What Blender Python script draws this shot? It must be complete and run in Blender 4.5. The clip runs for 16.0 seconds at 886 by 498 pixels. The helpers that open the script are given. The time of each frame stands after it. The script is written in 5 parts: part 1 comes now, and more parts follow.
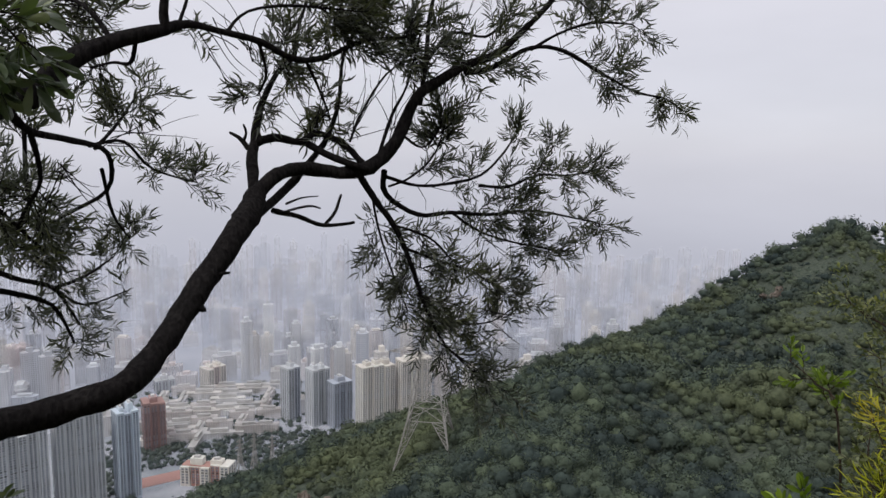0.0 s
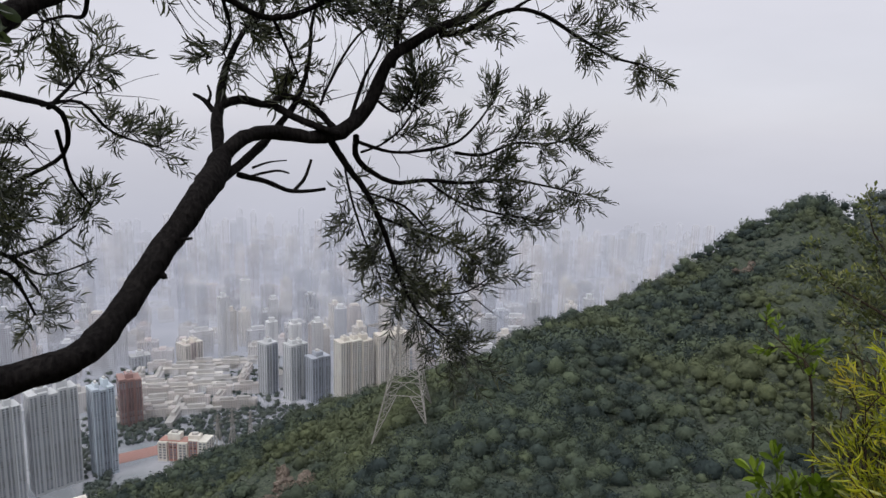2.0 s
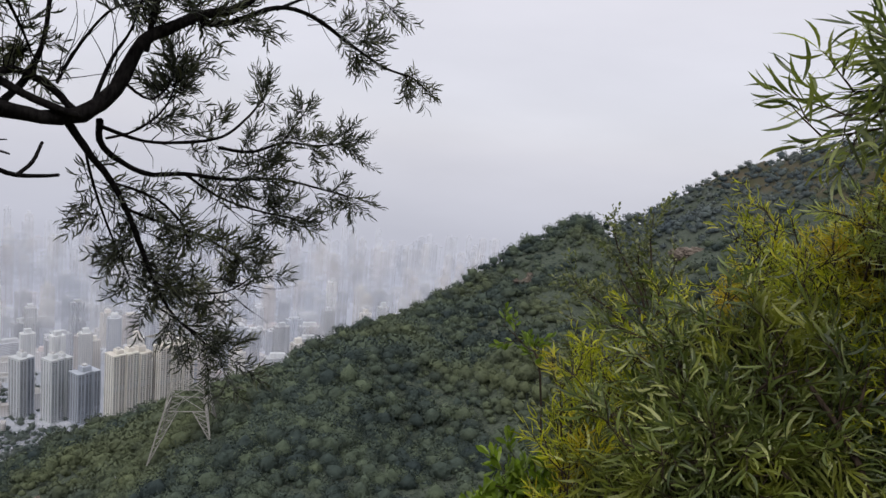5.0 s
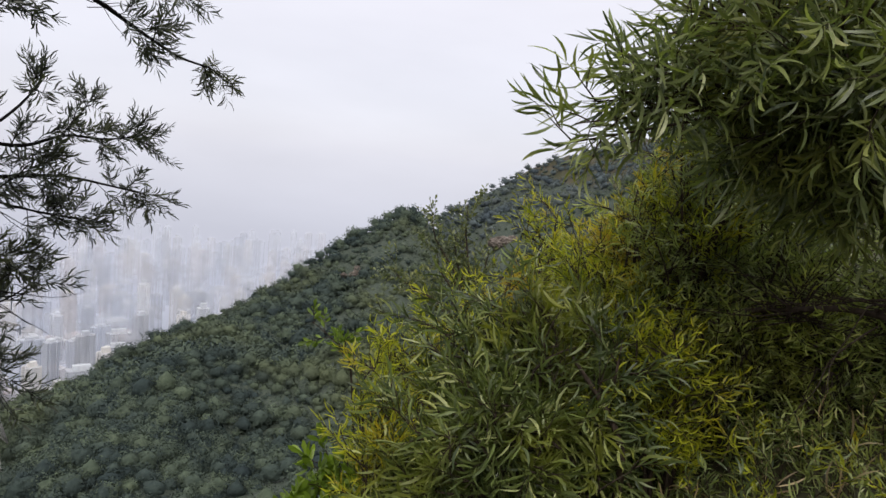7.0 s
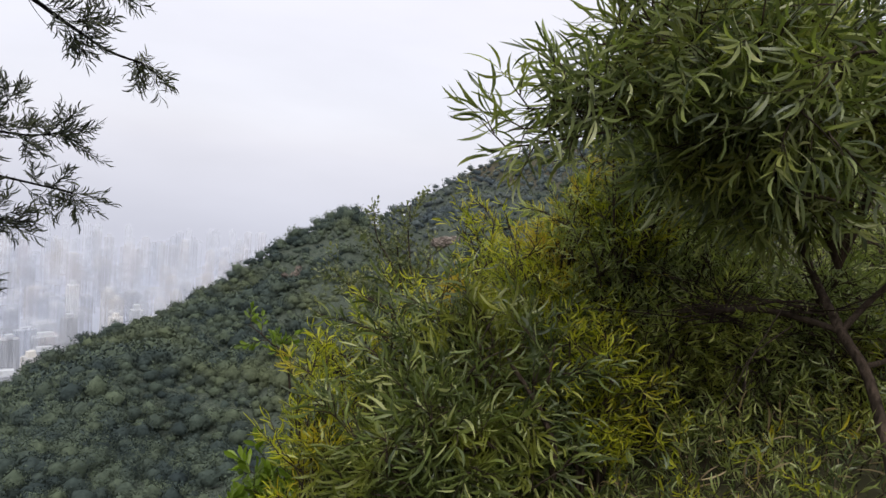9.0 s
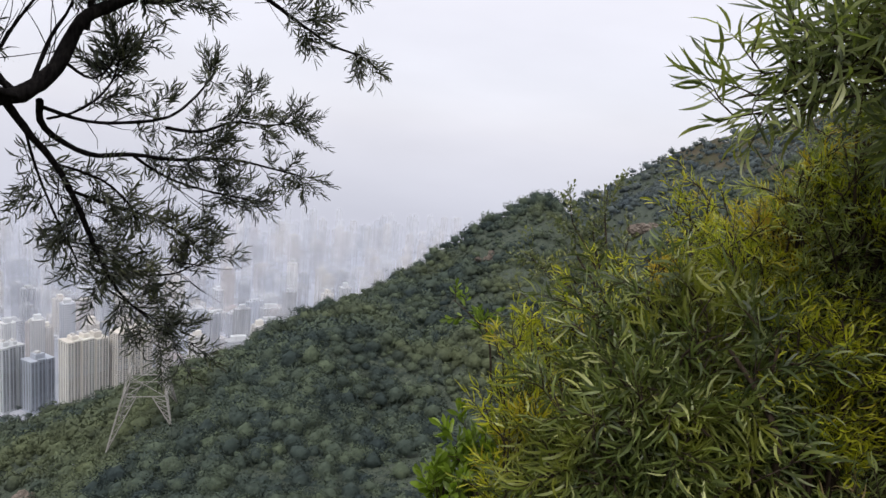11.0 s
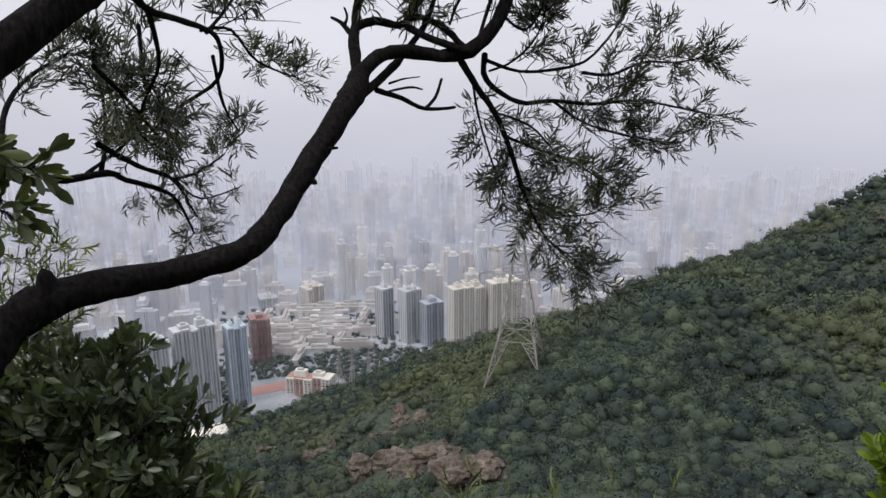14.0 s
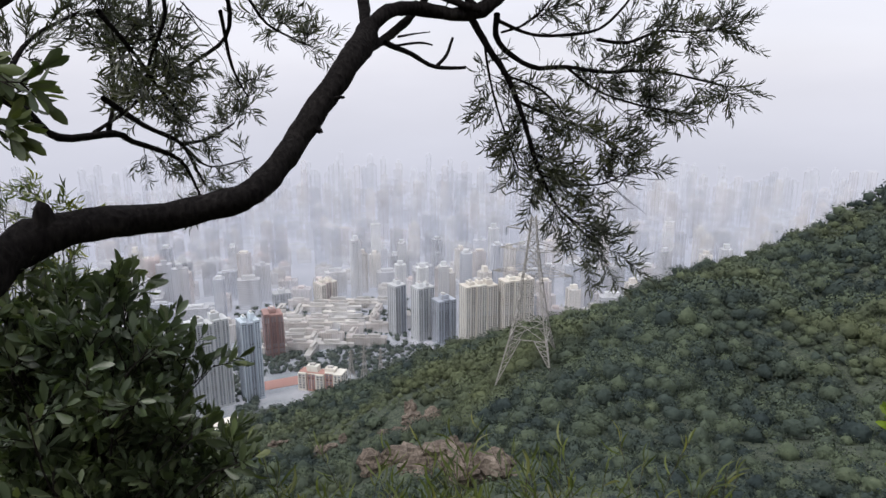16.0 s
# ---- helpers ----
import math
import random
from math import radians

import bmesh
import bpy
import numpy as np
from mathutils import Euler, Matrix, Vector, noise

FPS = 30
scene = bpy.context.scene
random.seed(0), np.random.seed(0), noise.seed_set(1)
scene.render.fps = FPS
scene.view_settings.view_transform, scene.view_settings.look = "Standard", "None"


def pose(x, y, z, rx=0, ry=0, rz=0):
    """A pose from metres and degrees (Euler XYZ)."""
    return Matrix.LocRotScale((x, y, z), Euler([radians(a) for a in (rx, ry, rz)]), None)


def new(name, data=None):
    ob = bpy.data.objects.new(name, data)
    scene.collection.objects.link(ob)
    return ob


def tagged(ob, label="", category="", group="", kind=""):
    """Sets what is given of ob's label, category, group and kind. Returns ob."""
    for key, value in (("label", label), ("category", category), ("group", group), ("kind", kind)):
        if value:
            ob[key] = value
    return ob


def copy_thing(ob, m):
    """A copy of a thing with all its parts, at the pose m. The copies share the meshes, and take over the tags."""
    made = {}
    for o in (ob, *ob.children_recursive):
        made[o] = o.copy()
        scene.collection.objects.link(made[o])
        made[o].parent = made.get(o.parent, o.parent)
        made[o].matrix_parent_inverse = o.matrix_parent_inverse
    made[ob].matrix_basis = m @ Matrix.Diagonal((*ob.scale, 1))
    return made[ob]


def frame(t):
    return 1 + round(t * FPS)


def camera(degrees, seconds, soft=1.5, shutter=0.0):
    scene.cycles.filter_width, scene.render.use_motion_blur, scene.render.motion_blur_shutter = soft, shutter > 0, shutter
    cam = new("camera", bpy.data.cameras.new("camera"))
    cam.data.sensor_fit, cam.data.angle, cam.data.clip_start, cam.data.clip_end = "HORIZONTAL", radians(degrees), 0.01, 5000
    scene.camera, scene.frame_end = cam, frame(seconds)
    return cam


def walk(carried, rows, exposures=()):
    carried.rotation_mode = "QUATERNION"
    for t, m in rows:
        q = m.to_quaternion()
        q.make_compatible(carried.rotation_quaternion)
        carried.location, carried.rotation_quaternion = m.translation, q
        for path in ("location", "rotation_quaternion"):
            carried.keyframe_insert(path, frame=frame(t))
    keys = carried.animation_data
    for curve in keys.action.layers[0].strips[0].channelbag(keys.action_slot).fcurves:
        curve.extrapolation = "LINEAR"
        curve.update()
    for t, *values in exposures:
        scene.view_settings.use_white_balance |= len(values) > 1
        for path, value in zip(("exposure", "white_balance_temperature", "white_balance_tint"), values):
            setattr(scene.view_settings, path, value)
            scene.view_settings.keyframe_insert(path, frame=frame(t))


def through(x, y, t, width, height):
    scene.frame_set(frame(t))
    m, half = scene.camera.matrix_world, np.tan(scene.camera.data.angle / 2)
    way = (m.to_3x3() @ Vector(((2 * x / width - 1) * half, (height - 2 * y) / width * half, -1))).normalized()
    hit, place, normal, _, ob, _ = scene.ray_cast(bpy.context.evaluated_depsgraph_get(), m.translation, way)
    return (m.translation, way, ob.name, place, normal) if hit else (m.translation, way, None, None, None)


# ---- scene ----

cam = camera(67.0, 16.0)
EYE = 1.6
# seconds, x, y, z from the first eye, yaw, pitch, roll
ROWS = [
    (0.0, 0.000, 0.000, -0.000, 0.16, -7.61, -1.10),
    (0.5, 0.009, 0.028, -0.012, -0.93, -7.19, -1.55),
    (1.0, 0.001, 0.022, -0.016, -0.31, -7.96, -0.70),
    (1.5, 0.005, 0.047, -0.034, 0.36, -9.13, -0.67),
    (2.0, 0.023, 0.084, -0.052, -1.69, -9.69, -1.42),
    (2.5, 0.062, 0.104, -0.059, -6.08, -9.68, -2.56),
    (3.0, 0.083, 0.091, -0.051, -8.99, -9.54, -2.77),
    (3.5, 0.094, 0.113, -0.059, -11.18, -9.20, -4.19),
    (3.7, 0.112, 0.103, -0.064, -12.54, -9.12, -4.26),
    (5.8, 0.244, -0.041, -0.085, -22.81, -7.44, -5.15),
    (6.0, 0.248, -0.043, -0.073, -24.38, -7.62, -4.90),
    (6.5, 0.266, -0.072, -0.062, -29.24, -7.33, -6.05),
    (7.0, 0.300, -0.077, -0.053, -33.52, -7.07, -5.66),
    (7.5, 0.315, -0.090, -0.050, -37.03, -6.86, -6.48),
    (8.0, 0.340, -0.102, -0.046, -39.64, -6.27, -6.99),
    (8.2, 0.335, -0.108, -0.039, -39.82, -6.14, -6.70),
    (10.3, 0.281, -0.079, -0.048, -29.49, -8.32, -6.29),
    (10.5, 0.282, -0.089, -0.060, -27.19, -8.46, -6.22),
    (11.0, 0.250, -0.092, -0.074, -21.97, -9.43, -5.16),
    (11.5, 0.219, -0.092, -0.082, -17.65, -9.90, -5.41),
    (12.0, 0.148, -0.101, -0.090, -10.79, -11.05, -3.91),
    (12.5, 0.074, -0.120, -0.097, -6.45, -12.22, -4.11),
    (13.0, 0.030, -0.102, -0.112, -0.59, -12.70, -3.71),
    (13.5, -0.009, -0.046, -0.135, 4.00, -13.38, -2.28),
    (14.0, -0.058, -0.033, -0.204, 7.67, -14.21, 0.47),
    (14.5, -0.060, -0.021, -0.296, 9.63, -14.67, -1.68),
    (15.0, -0.039, 0.004, -0.339, 10.37, -15.73, -0.38),
    (15.5, -0.026, 0.015, -0.383, 10.12, -15.39, -0.18),
    (16.0, -0.037, -0.010, -0.399, 8.94, -14.41, 0.05),
]
EXPOSURES = [(0.0, 0.05), (3.5, 0.08), (6.0, 0.2), (7.0, 0.33), (8.2, 0.40), (10.5, 0.40), (11.0, 0.36), (12.0, 0.2), (13.0, 0.1), (14.5, 0.24), (16.0, 0.38)]
walk(cam, [(t, pose(x, y, EYE + z, 90 + pitch, roll, yaw)) for t, x, y, z, yaw, pitch, roll in ROWS], EXPOSURES)

# ---- overcast sky and a wide, weak sun ----
SUN_UP, SUN_ROUND = 58.0, 222.0
scene.cycles.transparent_max_bounces = 48  # leaf behind leaf, and the far town made see-through for haze
world = bpy.data.worlds.new("overcast_sky")
scene.world = world
world.use_nodes = True
wn, wl = world.node_tree.nodes, world.node_tree.links
wn.clear()
w_out = wn.new("ShaderNodeOutputWorld")
w_bg = wn.new("ShaderNodeBackground")
w_sky = wn.new("ShaderNodeTexSky")
w_sky.sky_type, w_sky.sun_disc = "NISHITA", False
w_sky.sun_elevation, w_sky.sun_rotation = radians(SUN_UP), radians(SUN_ROUND)
w_dim = wn.new("ShaderNodeVectorMath")
w_dim.operation = "SCALE"
w_dim.inputs["Scale"].default_value = 0.10
w_co = wn.new("ShaderNodeTexCoord")
w_sep = wn.new("ShaderNodeSeparateXYZ")
w_ramp = wn.new("ShaderNodeValToRGB")
ramp = w_ramp.color_ramp
ramp.elements[0].position, ramp.elements[0].color = 0.0, (0.454, 0.47, 0.565, 1)
ramp.elements[1].position, ramp.elements[1].color = 1.0, (0.846, 0.85, 0.90, 1)
for at, col in ((0.40, (0.454, 0.47, 0.565, 1)), (0.455, (0.562, 0.572, 0.66, 1)), (0.52, (0.673, 0.672, 0.75, 1)), (0.62, (0.762, 0.748, 0.815, 1))):
    ramp.elements.new(at).color = col
w_half = wn.new("ShaderNodeMath")
w_half.operation = "MULTIPLY_ADD"
w_half.inputs[1].default_value, w_half.inputs[2].default_value = 0.5, 0.5
w_map = wn.new("ShaderNodeMapping")
w_map.inputs["Scale"].default_value = (2.0, 2.0, 7.0)
w_noise = wn.new("ShaderNodeTexNoise")
w_noise.inputs["Scale"].default_value, w_noise.inputs["Detail"].default_value = 1.4, 4.0
w_cloud = wn.new("ShaderNodeMapRange")
w_cloud.inputs["From Min"].default_value, w_cloud.inputs["From Max"].default_value = 0.3, 0.7
w_cloud.inputs["To Min"].default_value, w_cloud.inputs["To Max"].default_value = 0.955, 1.045
w_mul = wn.new("ShaderNodeVectorMath")
w_mul.operation = "SCALE"
w_mix = wn.new("ShaderNodeMix")
w_mix.data_type = "RGBA"
w_mix.inputs["Factor"].default_value = 0.10
wl.new(w_co.outputs["Generated"], w_sep.inputs[0])
wl.new(w_sep.outputs["Z"], w_half.inputs[0])
wl.new(w_half.outputs[0], w_ramp.inputs["Fac"])
wl.new(w_co.outputs["Generated"], w_map.inputs["Vector"])
wl.new(w_map.outputs["Vector"], w_noise.inputs["Vector"])
wl.new(w_noise.outputs["Fac"], w_cloud.inputs["Value"])
wl.new(w_ramp.outputs["Color"], w_mul.inputs[0])
wl.new(w_cloud.outputs["Result"], w_mul.inputs["Scale"])
wl.new(w_sky.outputs["Color"], w_dim.inputs[0])
wl.new(w_mul.outputs["Vector"], w_mix.inputs["A"])
wl.new(w_dim.outputs["Vector"], w_mix.inputs["B"])
wl.new(w_mix.outputs["Result"], w_bg.inputs["Color"])
wl.new(w_bg.outputs[0], w_out.inputs["Surface"])
w_bg.inputs["Strength"].default_value = 1.0

sun = new("sun", bpy.data.lights.new("sun", "SUN"))
sun.data.energy, sun.data.angle, sun.data.color = 1.65, radians(30), (1.0, 0.97, 0.92)
sun.rotation_euler = (radians(90 - SUN_UP), 0, radians(180 - SUN_ROUND))


# ---- materials ----
HAZE_REACH = 1800.0  # metres over which far surfaces turn see-through to imitate haze


class Nodes:
    """A small helper round one material's node tree."""

    def __init__(self, name):
        self.mat = bpy.data.materials.new(name)
        self.mat.use_nodes = True
        self.t = self.mat.node_tree
        self.t.nodes.clear()
        self.out = self.t.nodes.new("ShaderNodeOutputMaterial")

    def node(self, kind, **inputs):
        n = self.t.nodes.new(kind)
        for k, v in inputs.items():
            n.inputs[k.replace("_", " ")].default_value = v
        return n

    def link(self, a, b):
        self.t.links.new(a, b)

    def noise(self, scale, detail=3.0, co=None, stretch=None):
        n = self.node("ShaderNodeTexNoise", Scale=scale, Detail=detail)
        co = co or self.node("ShaderNodeTexCoord").outputs["Object"]
        if stretch:
            m = self.node("ShaderNodeMapping", Scale=stretch)
            self.link(co, m.inputs["Vector"])
            co = m.outputs["Vector"]
        self.link(co, n.inputs["Vector"])
        return n.outputs["Fac"]

    def ramp(self, fac, stops):
        n = self.node("ShaderNodeValToRGB")
        e = n.color_ramp.elements
        e[0].position, e[0].color = stops[0][0], (*stops[0][1], 1)
        e[1].position, e[1].color = stops[-1][0], (*stops[-1][1], 1)
        for p, c in stops[1:-1]:
            e.new(p).color = (*c, 1)
        self.link(fac, n.inputs["Fac"])
        return n.outputs["Color"]

    def mix(self, a, b, fac, how="MIX"):
        n = self.node("ShaderNodeMix")
        n.data_type, n.blend_type = "RGBA", how
        for sock, v in ((n.inputs["A"], a), (n.inputs["B"], b), (n.inputs["Factor"], fac)):
            if isinstance(v, (int, float)):
                sock.default_value = v
            elif isinstance(v, tuple):
                sock.default_value = (*v, 1)
            else:
                self.link(v, sock)
        return n.outputs["Result"]

    def bump(self, height, strength, distance):
        n = self.node("ShaderNodeBump", Strength=strength, Distance=distance)
        self.link(height, n.inputs["Height"])
        return n.outputs["Normal"]

    def surface(self, color, rough=0.7, normal=None, metal=0.0, spec=0.4):
        n = self.node("ShaderNodeBsdfPrincipled", Roughness=rough, Metallic=metal)
        n.inputs["Specular IOR Level"].default_value = spec
        if isinstance(color, tuple):
            n.inputs["Base Color"].default_value = (*color, 1)
        else:
            self.link(color, n.inputs["Base Color"])
        if normal:
            self.link(normal, n.inputs["Normal"])
        return n.outputs[0]

    def blend(self, a, b, fac):
        n = self.node("ShaderNodeMixShader")
        if isinstance(fac, float):
            n.inputs[0].default_value = fac
        else:
            self.link(fac, n.inputs[0])
        self.link(a, n.inputs[1])
        self.link(b, n.inputs[2])
        return n.outputs[0]

    def haze_faded(self, shader, start=200.0, length=HAZE_REACH, full=0.9):
        """Imitates haze: far surfaces turn transparent, so the sky's own light shows through them."""
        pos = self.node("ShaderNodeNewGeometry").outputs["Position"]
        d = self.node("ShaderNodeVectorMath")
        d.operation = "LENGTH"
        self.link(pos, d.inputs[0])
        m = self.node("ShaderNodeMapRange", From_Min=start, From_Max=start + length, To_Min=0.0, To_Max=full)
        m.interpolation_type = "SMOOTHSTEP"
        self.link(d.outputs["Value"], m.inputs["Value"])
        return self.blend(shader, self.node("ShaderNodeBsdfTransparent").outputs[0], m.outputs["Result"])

    def done(self, shader):
        self.link(shader, self.out.inputs["Surface"])
        return self.mat


def leaf_material(name, dark, mid, light, through=0.3, rough=0.45, tip=None):
    n = Nodes(name)
    rnd = n.node("ShaderNodeNewGeometry").outputs["Random Per Island"]
    col = n.ramp(rnd, [(0.0, dark), (0.5, mid), (0.86, tuple(c * 1.5 for c in mid)), (1.0, light)])
    patch = n.noise(2.2, 2.0)
    col = n.mix(col, n.mix(col, (1.5, 1.4, 0.9), 1.0, "MULTIPLY"), n.ramp(patch, [(0.45, (0, 0, 0)), (0.75, (1, 1, 1))]))
    if tip:
        far = n.noise(3.5, 1.0)
        col = n.mix(col, tip, n.ramp(far, [(0.56, (0, 0, 0)), (0.74, (0.8, 0.8, 0.8))]))
    tr = n.node("ShaderNodeBsdfTranslucent")
    n.link(n.mix(col, (1.3, 1.5, 0.6), 1.0, "MULTIPLY"), tr.inputs["Color"])
    return n.done(n.blend(n.surface(col, rough, spec=0.5), tr.outputs[0], through))


def bark_material(name, dark, light, scale=1.0):
    n = Nodes(name)
    fine = n.noise(60 * scale, 6.0, stretch=(1, 1, 0.35))
    coarse = n.noise(9 * scale, 3.0)
    col = n.ramp(fine, [(0.3, dark), (0.7, light)])
    col = n.mix(col, n.mix(col, (1.5, 1.5, 1.45), 1.0, "MULTIPLY"), n.ramp(coarse, [(0.55, (0, 0, 0)), (0.72, (1, 1, 1))]))
    return n.done(n.surface(col, 1.0, n.bump(fine, 1.0, 0.015), spec=0.06))


def canopy_material(name, dark, mid, light, warm):
    """Tree crowns: one tint for each crown, wide patches of warmer growth, fine leaf grain."""
    n = Nodes(name)
    rnd = n.node("ShaderNodeNewGeometry").outputs["Random Per Island"]
    co = n.node("ShaderNodeTexCoord").outputs["Object"]
    tint = n.node("ShaderNodeAttribute")
    tint.attribute_name = "tint"
    wide = n.noise(0.016, 4.0, co)
    col = n.ramp(tint.outputs["Fac"], [(0.0, dark), (0.45, mid), (1.0, light)])
    col = n.mix(col, warm, n.ramp(wide, [(0.47, (0, 0, 0)), (0.63, (0.65, 0.65, 0.65))]))
    col = n.mix(col, n.mix(col, (1.3, 1.3, 1.2), 1.0, "MULTIPLY"), n.ramp(rnd, [(0.2, (0, 0, 0)), (1.0, (0.6, 0.6, 0.6))]))
    clump = n.noise(1.3, 3.0, co)
    col = n.mix(col, n.mix(col, (0.72, 0.75, 0.77), 1.0, "MULTIPLY"), n.ramp(clump, [(0.42, (0.8, 0.8, 0.8)), (0.62, (0, 0, 0))]))
    tr = n.node("ShaderNodeBsdfTranslucent")
    n.link(col, tr.inputs["Color"])
    return n.done(n.blend(n.surface(col, 0.9, spec=0.06), tr.outputs[0], 0.18))


def paint_material(name, color, shift=0.12, rough=0.8, grime=0.25):
    """Weathered paint on far walls, a little different on each house."""
    n = Nodes(name)
    rnd = n.node("ShaderNodeObjectInfo").outputs["Random"]
    co = n.node("ShaderNodeTexCoord").outputs["Object"]
    lo = tuple(c * (1 - shift) for c in color)
    hi = tuple(min(0.9, c * (1 + shift)) for c in color)
    col = n.ramp(rnd, [(0.0, lo), (0.5, color), (1.0, hi)])
    streak = n.noise(0.25, 3.0, co, (1, 1, 0.06))
    col = n.mix(col, n.mix(col, (0.72, 0.7, 0.68), 1.0, "MULTIPLY"), n.ramp(streak, [(0.45, (0, 0, 0)), (0.8, (grime * 2,) * 3)]))
    return n.done(n.haze_faded(n.surface(col, rough, spec=0.2)))


def far_wall_material(name, color):
    """Painted far walls with rows of small window openings."""
    n = Nodes(name)
    one = n.node("ShaderNodeObjectInfo").outputs["Random"]
    each = n.node("ShaderNodeNewGeometry").outputs["Random Per Island"]
    both = n.node("ShaderNodeMath")
    n.link(one, both.inputs[0])
    n.link(each, both.inputs[1])
    frac = n.node("ShaderNodeMath")
    frac.operation = "FRACT"
    n.link(both.outputs[0], frac.inputs[0])
    rnd = frac.outputs[0]
    co = n.node("ShaderNodeTexCoord").outputs["Object"]
    sep = n.node("ShaderNodeSeparateXYZ")
    n.link(co, sep.inputs[0])
    add = n.node("ShaderNodeMath")
    n.link(sep.outputs["X"], add.inputs[0])
    n.link(sep.outputs["Y"], add.inputs[1])
    com = n.node("ShaderNodeCombineXYZ")
    n.link(add.outputs[0], com.inputs["X"])
    n.link(sep.outputs["Z"], com.inputs["Y"])
    brick = n.node("ShaderNodeTexBrick", Scale=1.0, Mortar_Size=0.8, Mortar_Smooth=0.2, Brick_Width=3.6, Row_Height=3.1)
    brick.offset = 0.0
    brick.inputs["Color1"].default_value = brick.inputs["Color2"].default_value = (0.62, 0.64, 0.68, 1)
    brick.inputs["Mortar"].default_value = (1, 1, 1, 1)
    n.link(com.outputs[0], brick.inputs["Vector"])
    tint = n.ramp(rnd, [(0.0, tuple(c * 0.78 for c in color)), (0.5, color), (1.0, tuple(min(0.88, c * 1.12) for c in color))])
    streak = n.noise(0.2, 3.0, co, (1, 1, 0.06))
    tint = n.mix(tint, n.mix(tint, (0.8, 0.79, 0.78), 1.0, "MULTIPLY"), n.ramp(streak, [(0.45, (0, 0, 0)), (0.8, (0.6, 0.6, 0.6))]))
    return n.done(n.haze_faded(n.surface(n.mix(tint, brick.outputs["Color"], 1.0, "MULTIPLY"), 0.8, spec=0.2)))


def glass_material(name, color):
    n = Nodes(name)
    rnd = n.node("ShaderNodeNewGeometry").outputs["Random Per Island"]
    col = n.ramp(rnd, [(0.0, tuple(c * 0.6 for c in color)), (1.0, tuple(c * 1.5 for c in color))])
    return n.done(n.haze_faded(n.surface(col, 0.25, spec=0.5)))


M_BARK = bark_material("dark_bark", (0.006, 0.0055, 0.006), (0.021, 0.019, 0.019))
M_TWIG = bark_material("twig_bark", (0.012, 0.011, 0.011), (0.035, 0.03, 0.027))
M_STEM = bark_material("brown_stem", (0.022, 0.017, 0.013), (0.075, 0.055, 0.042))
# Acacia leaf with the overhanging tree's shade put into its darker greens.
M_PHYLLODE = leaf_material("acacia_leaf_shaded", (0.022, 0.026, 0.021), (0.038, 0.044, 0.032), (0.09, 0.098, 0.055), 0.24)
M_BUSH = leaf_material("acacia_leaf", (0.03, 0.045, 0.017), (0.085, 0.11, 0.034), (0.40, 0.42, 0.22), 0.26, 0.42, tip=(0.27, 0.275, 0.03))
M_OLIVE = leaf_material("olive_acacia_leaf", (0.09, 0.115, 0.04), (0.19, 0.22, 0.075), (0.44, 0.45, 0.24), 0.36, 0.45, tip=(0.34, 0.33, 0.05))
# Leaf greens set separately for the large bush.
M_DEEP = leaf_material("large_bush_leaf", (0.045, 0.063, 0.028), (0.125, 0.15, 0.055), (0.38, 0.39, 0.23), 0.32, 0.4, tip=(0.28, 0.28, 0.05))
M_YELLOW = leaf_material("young_acacia_leaf", (0.14, 0.165, 0.016), (0.28, 0.29, 0.022), (0.44, 0.38, 0.035), 0.42, tip=(0.44, 0.28, 0.02))
M_LIME = leaf_material("lime_leaf", (0.07, 0.11, 0.013), (0.115, 0.17, 0.018), (0.18, 0.24, 0.035), 0.36)
M_BROAD = leaf_material("dark_glossy_leaf", (0.034, 0.048, 0.03), (0.062, 0.084, 0.05), (0.15, 0.17, 0.11), 0.24, 0.36)
M_SMALL = leaf_material("small_tree_leaf", (0.06, 0.075, 0.035), (0.115, 0.13, 0.06), (0.22, 0.22, 0.10), 0.3)
M_GRASS = leaf_material("reed_leaf", (0.035, 0.05, 0.018), (0.075, 0.095, 0.032), (0.17, 0.165, 0.07), 0.35)
M_STRAW = leaf_material("dry_grass", (0.16, 0.11, 0.065), (0.30, 0.23, 0.13), (0.46, 0.38, 0.24), 0.2, 0.8)
# Bluish, lifted greens: some of the hillside's haze is put into the colour.
M_CANOPY = canopy_material("hillside_canopy", (0.046, 0.062, 0.064), (0.078, 0.100, 0.086), (0.128, 0.156, 0.105), (0.155, 0.172, 0.09))
# Canopy made paler and bluer: the far ridge's haze is in its colour.
M_HAZY_RIDGE = canopy_material("ridge_scrub", (0.085, 0.105, 0.118), (0.115, 0.14, 0.15), (0.15, 0.175, 0.17), (0.17, 0.18, 0.165))
# Town greens greyed and blued to carry the haze of their distance.
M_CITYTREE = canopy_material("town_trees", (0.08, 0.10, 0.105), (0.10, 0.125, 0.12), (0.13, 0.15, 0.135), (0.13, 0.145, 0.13))


